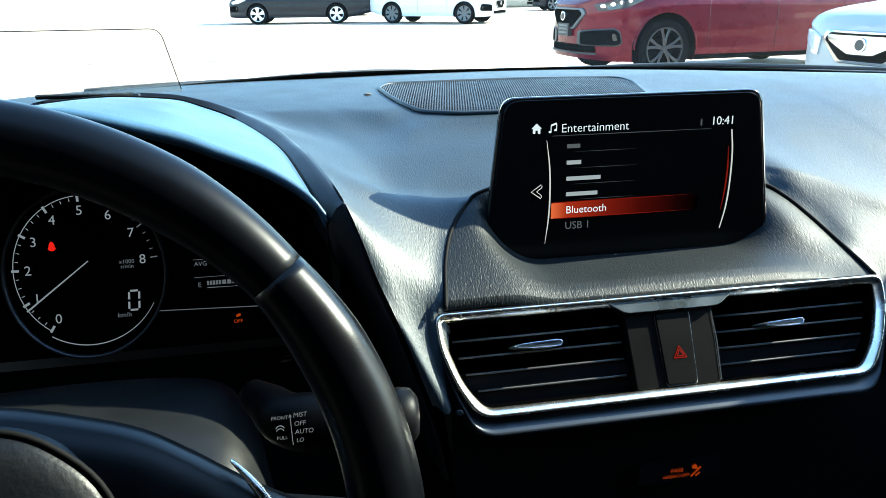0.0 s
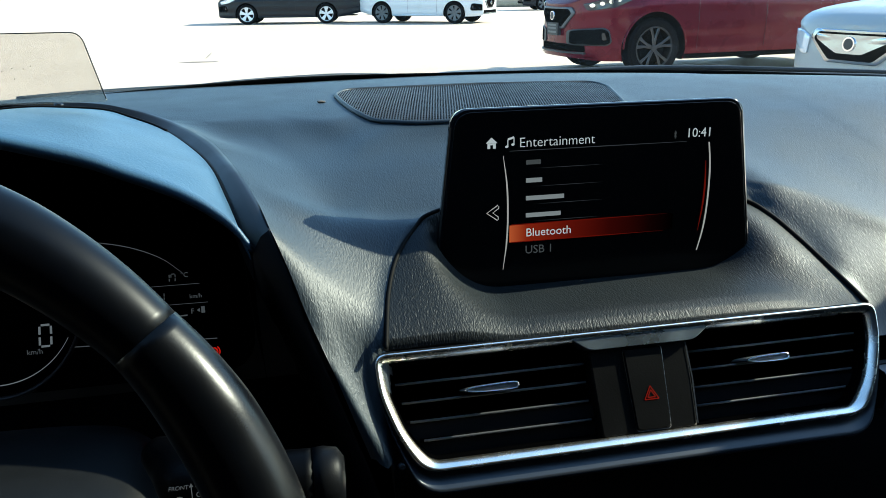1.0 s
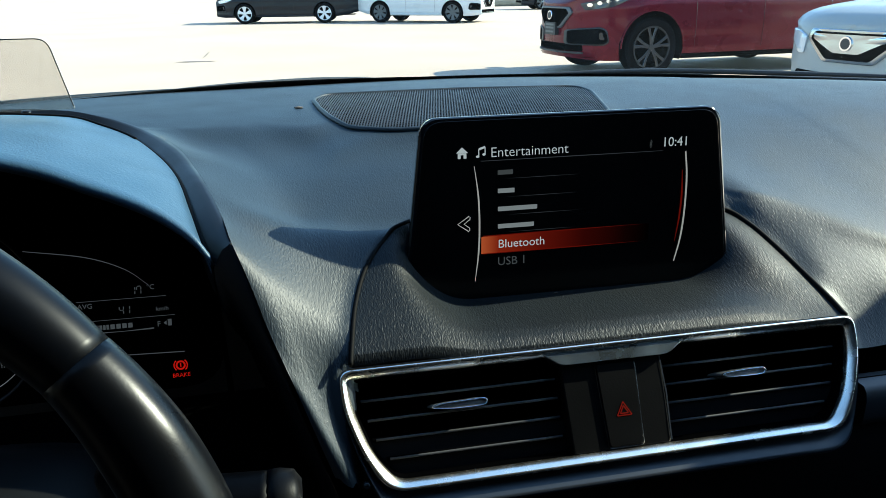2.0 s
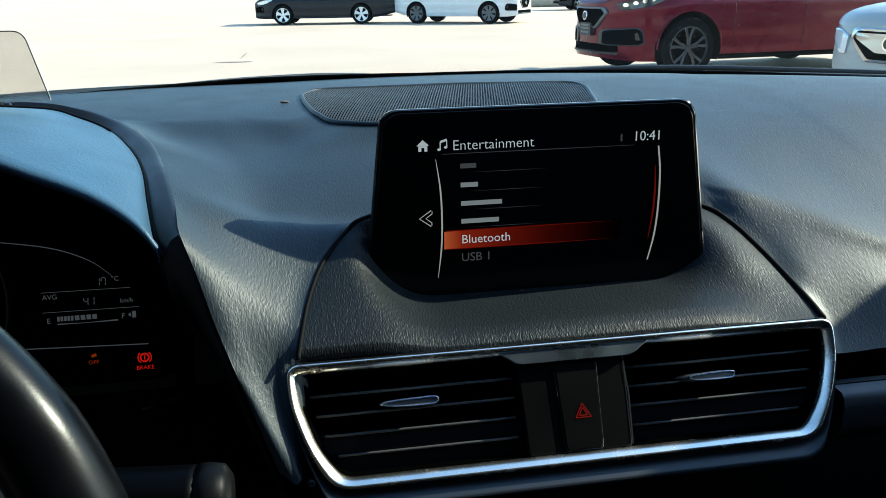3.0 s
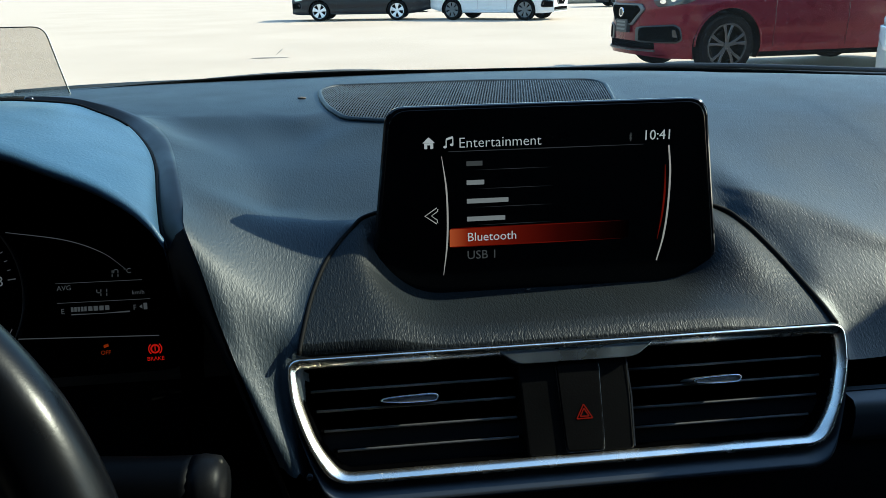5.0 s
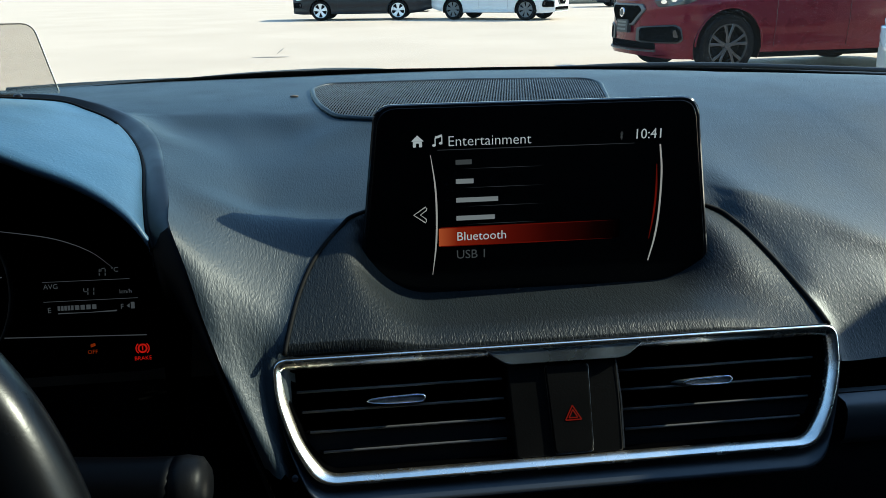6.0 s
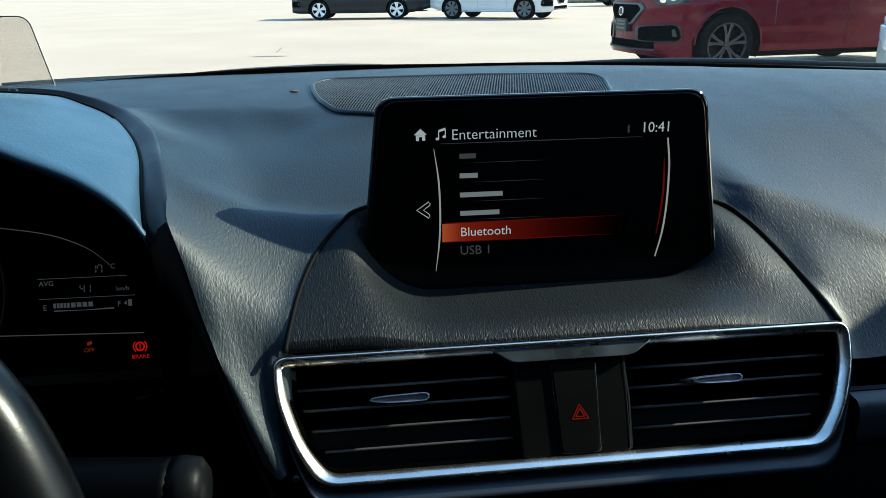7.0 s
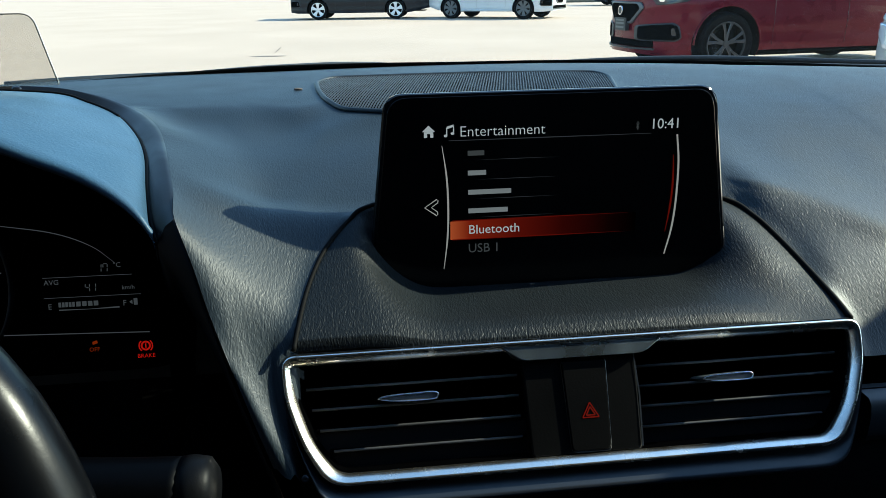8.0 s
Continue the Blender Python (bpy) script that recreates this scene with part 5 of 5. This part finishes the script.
loft("scuttle_lip", [[(x, far_edge(x) + dy, z + dz if dz > -0.004 else 1.040) for x, z in zip(lip_x, lip_z)] for dy, dz in ((0.002, -0.01), (0.006, -0.0012), (0.010, 0.0), (0.016, -0.0010), (0.020, -0.01))], M_SCUTTLE, screen_thing, "dusty grey plastic lip behind the pad")
rng = random.Random(5)
verts, faces = [], []
for k in range(5200):
    x, s = (rng.uniform(0.24, 0.66), rng.uniform(0.08, 0.30)) if k < 4800 else (rng.uniform(-0.1, 0.7), rng.uniform(0.09, 0.26))
    if not -0.6 < x < 0.70:
        continue
    p = Vector(screen_point(x, s)) + Vector((0, -0.002, -0.001))
    r = 0.00008 + 0.00020 * rng.random() ** 2.5
    i = len(verts)
    for a in range(6):
        w = 2 * math.pi * a / 6
        verts.append(p + Vector((math.cos(w) * r * rng.uniform(1.2, 3.0), -math.sin(w) * r * 0.8, math.sin(w) * r * 0.6)))
    faces.append(tuple(range(i, i + 6)))
mesh("dust_specks", verts, faces, M_DUST, screen_thing, "scattered pale dust specks on the glass", False)["kind"] = "stuff"
wiper = thing("windscreen_wiper", (0.1, 1.02, 1.03), "black wiper arm parked at the foot of the windscreen", "wiper")
tube("arm", spline([(-0.22, 1.005, 1.030), (-0.13, 1.02, 1.0405), (-0.08, 1.02, 1.0400), (0.0, 1.02, 1.034), (0.25, 0.99, 1.034), (0.52, 0.86, 1.034)], 30), [0.003, 0.007, 0.006, 0.005, 0.004], M_TRIM, wiper, "", 8)
tube("blade", spline([(-0.02, 1.015, 1.036), (0.25, 0.985, 1.0465), (0.45, 0.895, 1.046), (0.66, 0.75, 1.043)], 30), 0.0032, M_TRIM, wiper, "", 8)


# ---- parking lot ----
ground = mesh("ground", [(-900, -900, 0), (900, -900, 0), (900, 900, 0), (-900, 900, 0)], [(0, 1, 2, 3)], M_GROUND)
tagged(ground, "pale sunlit asphalt of a wide parking lot", "ground", kind="structure")


def blot(name, cx, cy, rx, ry, seed, label):
    r = random.Random(seed)
    pts = []
    for k in range(28):
        a = 2 * math.pi * k / 28
        q = 1 + 0.35 * noise.noise(Vector((math.cos(a) * 1.3, math.sin(a) * 1.3, seed * 3.1)))
        pts.append((cx + rx * q * math.cos(a), cy + ry * q * math.sin(a), 0.004))
    ob = mesh(name, pts, [tuple(range(28))], M_TAR, None, "", False)
    return tagged(ob, label, "patch", kind="structure")


blot("tar_patch", -1.57, 13.6, 0.30, 0.10, 3, "small dark sunken drain patch in the asphalt")
blot("tar_patch", -1.50, 14.9, 0.012, 0.8, 4, "thin dark crack in the asphalt")
verge = mesh("verge", [(7, 44, 0.0), (120, 44, 0.0), (120, 44, 0.16), (7, 44, 0.16), (120, 60, 0.25), (7, 60, 0.25)], [(0, 1, 2, 3), (3, 2, 4, 5)], M_VERGE)
tagged(verge, "dull kerbed verge along the far side of the lot", "verge", kind="structure")


# ---- cars ----
def lathe(name, profile, mat, parent, centre, n=40, label=""):
    """Turned about the y axis; profile rows (radius, y)."""
    verts = [(centre[0] + r * math.cos(2 * math.pi * k / n), centre[1] + y, centre[2] + r * math.sin(2 * math.pi * k / n)) for r, y in profile for k in range(n)]
    return smooth_angle(mesh(name, verts, grid_faces(len(profile), n, True), mat, parent, label, True, True), 35)


def car_wheel(parent, cx, cy, R, side, rim_mat, spokes, twin):
    """A tyre with its rim and spokes; side: +1 outer face to +y."""
    w = 0.115 * side
    r0 = R * 0.70
    tyre = lathe("wheel", [(r0, w * 0.85), (R * 0.80, w * 1.02), (R * 0.93, w), (R, w * 0.75), (R, -w * 0.75), (R * 0.93, -w), (r0, -w * 0.9)], M_TYRE, parent, (cx, cy, R), 44, "black rubber tyre")
    lathe("rim_barrel", [(r0 * 1.02, w * 0.92), (r0 * 0.97, w * 0.95), (r0 * 0.94, w * 0.7), (r0 * 0.92, -w * 0.3), (0.02, -w * 0.35)], M_WELL, parent, (cx, cy, R), 36).parent = tyre
    lathe("brake_disc", [(r0 * 0.7, w * 0.1), (r0 * 0.68, w * 0.14), (0.03, w * 0.14)], M_WELL, parent, (cx, cy, R), 24).parent = tyre
    for k in range(spokes):
        for off in ((-0.15, 0.15) if twin else (0.0,)):
            a = 2 * math.pi * k / spokes + 0.3
            a1, a2 = a + off * 0.5, a + off * 1.5
            verts = []
            for r, ang, hw, d in ((r0 * 0.14, a1, 0.020 if twin else 0.030, 0.80), (r0 * 0.55, 0.5 * (a1 + a2), 0.016 if twin else 0.045, 0.86), (r0 * 0.97, a2, 0.022 if twin else 0.075, 0.90)):
                for s_, dd in ((-1, 0), (-0.6, 0.06), (0.6, 0.06), (1, 0)):
                    x = r * math.cos(ang) - s_ * hw * math.sin(ang)
                    z = r * math.sin(ang) + s_ * hw * math.cos(ang)
                    verts.append((cx + x, cy + w * (d + dd), R + z))
            sp = mesh("spoke", verts, grid_faces(3, 4), rim_mat, parent, "", False, True)
            sp.parent = tyre
    lathe("rim_lip", [(r0 * 1.03, w * 0.90), (r0 * 1.01, w * 0.99), (r0 * 0.96, w * 0.97), (r0 * 0.94, w * 0.80)], M_TRIM if twin else rim_mat, parent, (cx, cy, R), 40).parent = tyre
    lathe("hub_cap", [(0.045, w * 0.8), (0.04, w * 0.92), (0.001, w * 0.93)], rim_mat, parent, (cx, cy, R), 16).parent = tyre
    return tyre


def build_car(name, loc, rz, label, paint, L, W, zr, wb, fo, R, hood_z, belt_z, sill_z, rim_mat, spokes=5, twin=False, suv=True, taper=0.75, tip=0.72, bluff=True, crown=0.0):
    """A car with its nose towards +x: body shell with wheel arches, windows, wheels. fo: front overhang; the origin is on the ground under the front axle."""
    c = thing(name, loc, label, "car", "parked cars", rz=rz)
    x0, x1 = fo, fo - L
    xr = -wb
    ns, nh = 110, 30
    S = np.unique(np.r_[np.linspace(0, 0.04, 9), np.linspace(0.04, 0.25, 12), np.linspace(0.25, L - 0.25, ns), np.linspace(L - 0.25, L, 12)])
    cowl, roof_a, roof_b, tail = fo + 0.50, fo + 1.25, L - (0.75 if suv else 1.15), L

    def top(s):
        if s < cowl:
            return hermite([0, 0.12, 0.35, cowl], [hood_z - 0.16, hood_z - 0.07, hood_z - 0.01, belt_z + 0.03], s)
        rear = belt_z + (0.12 if suv else 0.05)
        return hermite([cowl, roof_a, 0.5 * (roof_a + roof_b), roof_b, L - (0.08 if suv else 0.55), L], [belt_z + 0.03, zr - 0.04, zr, zr - 0.06, rear + (0.15 if suv else 0.02), rear - 0.1], s)

    def plan(s):
        a = min(1, s / taper)
        b = min(1, (L - s) / 0.6)
        if not bluff:
            return max(0.05, (1 - (1 - a) ** 2.2) ** 0.385) * (0.82 + 0.18 * (1 - (1 - b) ** 2.2))
        return (tip + (1 - tip) * (1 - (1 - a) ** 2.4)) * (0.82 + 0.18 * (1 - (1 - b) ** 2.2))

    def bottom(s):
        return hermite([0, 0.35, fo + 0.5, L - 0.8, L], [sill_z + 0.02, sill_z - 0.01, sill_z, sill_z, sill_z + 0.14], s)

    H = np.r_[np.linspace(0, 1, 22), 1 + np.linspace(0, 1, 13)[1:]]
    rows = []
    for s in S:
        zt, zb = top(s), bottom(s)
        half = W / 2 * plan(s)
        sh = min(belt_z, zt - 0.02 - crown * max(0.0, 1 - s / cowl) ** 0.6)
        row = []
        for h in H:
            if h <= 1:
                z = zb + (sh - zb) * h
                lat = half * (0.955 + 0.045 * math.sin(math.pi * min(1, 0.15 + 0.8 * h))) - 0.02 * max(0, 0.12 - h) / 0.12
                lat += 0.012 * math.exp(-((h - 0.78) / 0.08) ** 2) - 0.012 * math.exp(-((h - 0.30) / 0.12) ** 2)
            else:
                q = h - 1
                g = min(1, max(0, (zt - sh) / 0.35))
                lat = half * (1 - q ** 3.0) * (1 - 0.20 * g * min(1, q * 1.2)) * 0.985
                z = sh + (zt - sh) * (1 - (1 - q) ** (1.0 + 0.9 * q))
            row.append((fo - s, lat, z))
        rows.append(row)
    nH = len(H)
    arr = np.array(rows)
    arch = R * (1.21 if suv else 1.14)
    keep = np.ones(arr.shape[:2], bool)
    for cx in (0.0, xr):
        d = np.hypot(arr[:, :, 0] - cx, arr[:, :, 2] - R)
        side = arr[:, :, 1] > W * 0.30
        keep &= ~((d < arch - 0.045) & side)
        snap = (d < arch) & (d >= arch - 0.045) & side
        arr[:, :, 0] = np.where(snap, cx + (arr[:, :, 0] - cx) * arch / np.maximum(d, 1e-6), arr[:, :, 0])
        arr[:, :, 2] = np.where(snap, R + (arr[:, :, 2] - R) * arch / np.maximum(d, 1e-6), arr[:, :, 2])
    body_f, win_f = [], {1: [], -1: []}
    flat_v = np.vstack([arr.reshape(-1, 3), (arr * np.array([1, -1, 1])).reshape(-1, 3)])
    off = arr.shape[0] * nH
    for i in range(len(S) - 1):
        sm = 0.5 * (S[i] + S[i + 1])
        for j in range(nH - 1):
            if not (keep[i, j] and keep[i + 1, j] and keep[i, j + 1] and keep[i + 1, j + 1]):
                continue
            q = (i * nH + j, (i + 1) * nH + j, (i + 1) * nH + j + 1, i * nH + j + 1)
            hm = 0.5 * (H[j] + H[j + 1])
            glassy = 1.06 < hm < 1.62 and cowl + 0.10 < sm < roof_b + 0.35 and abs(sm - (fo + wb * 0.52)) > 0.05
            front = hm > 1.62 and (cowl + 0.06 < sm < roof_a - 0.05)
            (win_f[1] if glassy or front else body_f).append(q[::-1])
            (win_f[-1] if glassy or front else body_f).append(tuple(off + k for k in q))
    for i, rev in ((0, False), (len(S) - 1, True)):
        ring_ = [i * nH + j for j in range(nH)] + [off + i * nH + j for j in range(nH - 1, -1, -1)]
        body_f.append(tuple(ring_[::-1] if rev else ring_))

    def sub(part_name, faces, mat, lab):
        used = sorted({k for f_ in faces for k in f_})
        m_ = {k: n_ for n_, k in enumerate(used)}
        return smooth_angle(mesh(part_name, [flat_v[k] for k in used], [tuple(m_[k] for k in f_) for f_ in faces], mat, c, lab, True, True), 40)

    sub("body", body_f, paint, "")
    for k in (1, -1):
        sub("window", win_f[k], M_CARGLASS, "dark reflecting car windows")
    # floor pan and wheel wells
    pan = rounded([(fo - 0.10, W * 0.34), (fo - 0.5, W * 0.44), (x1 + 0.5, W * 0.44), (x1 + 0.15, W * 0.38), (x1 + 0.15, -W * 0.38), (x1 + 0.5, -W * 0.44), (fo - 0.5, -W * 0.44), (fo - 0.10, -W * 0.34)], 0.1, 3)
    mesh("underbody", [(x, y, sill_z + 0.03) for x, y in pan], [tuple(range(len(pan)))], M_WELL, c, "", False, True)
    for cx in (0.0, xr):
        for sd in (1, -1):
            a = np.linspace(-0.35, math.pi + 0.35, 20)
            v_ = [(cx + arch * math.cos(t), sd * (W / 2 - d), max(sill_z - 0.02, R + arch * math.sin(t))) for d in (0.03, 0.42) for t in a]
            v_ += [(cx, sd * (W / 2 - 0.42), R)]
            f_ = grid_faces(2, 20) + [(20 + k, 21 + k, 40) for k in range(19)]
            mesh("wheel_well", v_, f_, M_WELL, c, "", True, True)
            tube("arch_trim", [(cx + (arch + 0.005) * math.cos(t), sd * (W / 2 * 0.985), R + (arch + 0.005) * math.sin(t)) for t in np.linspace(0.0, math.pi, 24)], 0.012, paint, c, "", 6, local=True)
            car_wheel(c, cx, sd * (W / 2 - 0.135), R, sd, rim_mat, spokes, twin)
    for sd in (1, -1):
        tube("sill_trim", [(-R * 1.2, sd * W * 0.478, sill_z + 0.03), (xr + R * 1.2, sd * W * 0.478, sill_z + 0.03)], 0.035, M_WELL if suv else paint, c, "", 8, local=True)
        # door cuts and handles
        for fx in (-0.62, -0.62 - 1.05, -wb + 0.15):
            tube("door_gap", [(fx, sd * (W / 2 * 0.992), sill_z + 0.12), (fx, sd * (W / 2 * 1.0), 0.5 * (sill_z + belt_z)), (fx + 0.02, sd * (W / 2 * 0.998), belt_z - 0.02)], 0.0025, M_TRIM, c, "", 5, local=True)
        for fx in (-1.45, -2.5):
            tube("door_handle", [(fx, sd * (W / 2 + 0.005), belt_z - 0.13), (fx + 0.2, sd * (W / 2 + 0.005), belt_z - 0.12)], 0.014, paint, c, "", 6, local=True)
        bm = bmesh.new()
        bmesh.ops.create_uvsphere(bm, u_segments=14, v_segments=10, radius=0.11)
        for v in bm.verts:
            v.co = Vector((v.co.x * 0.7 - 0.62, v.co.y * 0.9 + sd * (W / 2 + 0.08), v.co.z * 0.75 + belt_z + 0.10))
        part("door_mirror", bm, paint, c, "", True, True)

    def nose(y, z):
        """x of the nose at height z, distance y from the middle."""
        halves = [W / 2 * plan(s) * 0.985 for s in S[:60]]
        return fo - float(np.interp(abs(y), halves, S[:60]))

    nose.half = lambda s: W / 2 * plan(s)
    nose.tip = fo
    return c, nose


def on_nose(c, nose, name, outline, lift, mat, label="", n=10):
    """A panel that follows the curve of a car's nose; outline (y, z)."""
    o = outline
    cy_, cz_ = np.mean([p[0] for p in o]), np.mean([p[1] for p in o])
    verts = []
    for r, l in ((1.0, -0.03), (1.0, lift * 0.7), (0.94, lift), (0.5, lift), (0.05, lift)):
        for y, z in o:
            yy, zz = cy_ + (y - cy_) * r, cz_ + (z - cz_) * r
            verts.append((nose(yy, zz) + l, yy, zz))
    k = len(o)
    return smooth_angle(mesh(name, verts, grid_faces(5, k, True) + [tuple(4 * k + i for i in range(k))], mat, c, label, True, True), 50)


def on_corner(c, nose, name, outline, sd, lift, mat, label=""):
    """A panel that wraps a car's front corner; outline (distance back from the nose, height)."""
    cs, cz = np.mean([p[0] for p in outline]), np.mean([p[1] for p in outline])
    verts = []
    for r, l in ((1.0, -0.03), (1.0, lift * 0.7), (0.94, lift), (0.6, lift), (0.05, lift)):
        for s, z in outline:
            ss, zz = max(0.003, cs + (s - cs) * r), cz + (z - cz) * r
            d = (nose.half(ss + 0.01) - nose.half(max(0, ss - 0.01))) / (ss + 0.01 - max(0, ss - 0.01))
            q = math.hypot(d, 1)
            verts.append((nose.tip - ss + l * d / q, sd * (nose.half(ss) * 0.985 + l / q), zz))
    k = len(outline)
    return smooth_angle(mesh(name, verts, grid_faces(5, k, True) + [tuple(4 * k + i for i in range(k))], mat, c, label, True, True), 50)


def dense(o, step=0.03):
    out = []
    for i in range(len(o)):
        a, b = np.array(o[i]), np.array(o[(i + 1) % len(o)])
        m = max(1, int(np.linalg.norm(b - a) / step))
        out += [tuple(a + (b - a) * k / m) for k in range(m)]
    return out


def dress_front(c, nose, chrome_grille, hood_z, W, plate_bars=True, trim=M_TRIM, lamp_mat=M_LAMP):
    """Grille, headlamps, lower intakes, plain badge and plate."""
    g = dense(rounded([(-0.40, hood_z - 0.20), (0.40, hood_z - 0.20), (0.46, hood_z - 0.27), (0.24, hood_z - 0.47), (-0.24, hood_z - 0.47), (-0.46, hood_z - 0.27)], 0.03, 4))
    on_nose(c, nose, "grille", g, 0.03, M_GRILLE if chrome_grille else M_RIM_DARK, "grille surround")
    gi = [(y * 0.90, (z - (hood_z - 0.33)) * 0.84 + hood_z - 0.33) for y, z in g]
    on_nose(c, nose, "grille_mesh", gi, 0.036, M_WELL, "dark grille mesh")
    if chrome_grille:
        on_nose(c, nose, "grille_bar", dense(rounded([(-0.37, hood_z - 0.235), (0.37, hood_z - 0.235), (0.37, hood_z - 0.28), (0.13, hood_z - 0.395), (-0.13, hood_z - 0.395), (-0.37, hood_z - 0.28)], 0.02, 3)), 0.05, M_GRILLE, "broad bright grille bar")
    b = arc(0, hood_z - 0.31, 0.062, 0, 340, 18)
    on_nose(c, nose, "badge", b, 0.062, M_BRIGHT, "plain oval badge")
    on_nose(c, nose, "badge_field", [(y * 0.72, (z - (hood_z - 0.31)) * 0.75 + hood_z - 0.31) for y, z in b], 0.066, M_TRIM)
    for sd in (1, -1):
        if chrome_grille:
            h = dense(rounded([(0.48 * sd, hood_z - 0.27), (0.60 * sd, hood_z - 0.23), (0.82 * sd, hood_z - 0.22), (0.80 * sd, hood_z - 0.30), (0.58 * sd, hood_z - 0.42), (0.50 * sd, hood_z - 0.42)], 0.02, 4))
            on_nose(c, nose, "headlamp", h[::sd], 0.022, M_LAMP, "clear glazed headlamp")
            continue
        h = dense(rounded([(0.10, hood_z - 0.16), (0.30, hood_z - 0.09), (0.62, hood_z - 0.05), (0.66, hood_z - 0.08), (0.40, hood_z - 0.20), (0.14, hood_z - 0.24)], 0.02, 4))
        lamp = on_corner(c, nose, "headlamp", h, sd, 0.018, lamp_mat, "clear glazed headlamp")
        for k in range(4):
            cell = on_corner(c, nose, "lamp_cell", arc(0.18 + 0.085 * k, hood_z - 0.175 + 0.022 * k, 0.026, 0, 330, 12), sd, 0.026, M_BRIGHT)
            cell.parent = lamp
        fg = dense(rounded([(0.02, 0.60), (0.10, 0.62), (0.29, 0.64), (0.35, 0.60), (0.38, 0.45), (0.33, 0.41), (0.02, 0.41)], 0.03, 4))
        surround = on_corner(c, nose, "intake_surround", fg, sd, 0.020, trim, "lower intake surround")
        inner = [(0.20 + (p - 0.20) * 0.93, 0.52 + (z - 0.52) * 0.86) for p, z in fg]
        on_corner(c, nose, "intake", inner, sd, 0.026, M_WELL, "black side intake").parent = surround
        on_corner(c, nose, "fog_lamp", dense(rounded([(0.27, 0.57), (0.30, 0.58), (0.33, 0.48), (0.28, 0.48)], 0.015, 3)), sd, 0.032, M_CARGLASS, "slim dark fog lamp").parent = surround
    low = dense(rounded([(-0.60, 0.42), (0.60, 0.42), (0.62, 0.33), (-0.62, 0.33)], 0.03, 4))
    on_nose(c, nose, "lower_intake", low, 0.012, M_WELL, "black lower intake")
    on_nose(c, nose, "lip", dense([(-0.62, 0.325), (0.62, 0.325), (0.62, 0.30), (-0.62, 0.30)]), 0.03, trim, "lower lip")
    if plate_bars:
        x = nose(0, 0.55) + 0.05
        v_ = [(x, y, z) for y, z in ((-0.16, 0.52), (0.16, 0.52), (0.16, 0.68), (-0.16, 0.68))]
        v_ += [(x - 0.06, y, z) for _, y, z in v_]
        pl = mesh("number_plate", v_, [(3, 2, 1, 0), (4, 5, 6, 7), (0, 1, 5, 4), (1, 2, 6, 5), (2, 3, 7, 6), (3, 0, 4, 7)], material("plate_dark", (0.012, 0.012, 0.013), 0.6), c, "dark plate on the bumper", False, True)
        for z in (0.56, 0.61, 0.65):
            q = mesh("plate_bar", [(x + 0.004, y, zz) for y, zz in ((-0.12, z - 0.012), (0.12, z - 0.012), (0.12, z + 0.012), (-0.12, z + 0.012))], [(3, 2, 1, 0)], M_RIM_DARK, c, "", False, True)
            q.parent = pl


red, red_nose = build_car("suv", (4.40, 10.20, 0), 186, "dark red sport utility car parked on the lot", M_RED_PAINT, 4.98, 1.96, 1.72, 2.92, 0.94, 0.375, 1.08, 1.10, 0.23, M_RIM_BLACK, 5, True, True, 0.85, 0.5, False)
dress_front(red, red_nose, False, 1.08, 1.96, True, M_TRIM, M_LAMP_DARK)
silver, silver_nose = build_car("suv", (5.293, 5.763, 0), 191, "silvery white sport utility car parked beside a red one", M_SILVER_PAINT, 4.66, 1.87, 1.65, 2.66, 0.92, 0.355, 0.98, 1.02, 0.24, M_RIM, 5, True, True, 0.60, 0.72, False, 0.15)
dress_front(silver, silver_nose, True, 0.98, 1.87, False)
black, black_nose = build_car("sedan", (-1.10, 28.6, 0), 171.5, "black sedan with silver wheels parked broadside", M_BLACK_PAINT, 4.85, 1.84, 1.45, 2.70, 0.98, 0.33, 0.90, 0.93, 0.22, M_RIM, 5, False, False)
dress_front(black, black_nose, False, 0.90, 1.84, False)
white, white_nose = build_car("hatchback", (5.95, 25.9, 0), -34.6, "white car with dark wheels parked behind the black sedan", M_WHITE_PAINT, 4.5, 1.82, 1.5, 2.65, 0.92, 0.34, 0.95, 0.98, 0.24, M_RIM_DARK, 7, False, False)
dress_front(white, white_nose, False, 0.95, 1.82, False)
far_car, far_nose = build_car("sedan", (12.7, 38.0, 0), 175, "dark car parked far off", M_BLACK_PAINT, 4.7, 1.82, 1.46, 2.70, 0.95, 0.33, 0.90, 0.93, 0.22, M_RIM_DARK, 5, False, False)
dress_front(far_car, far_nose, False, 0.90, 1.82, False)
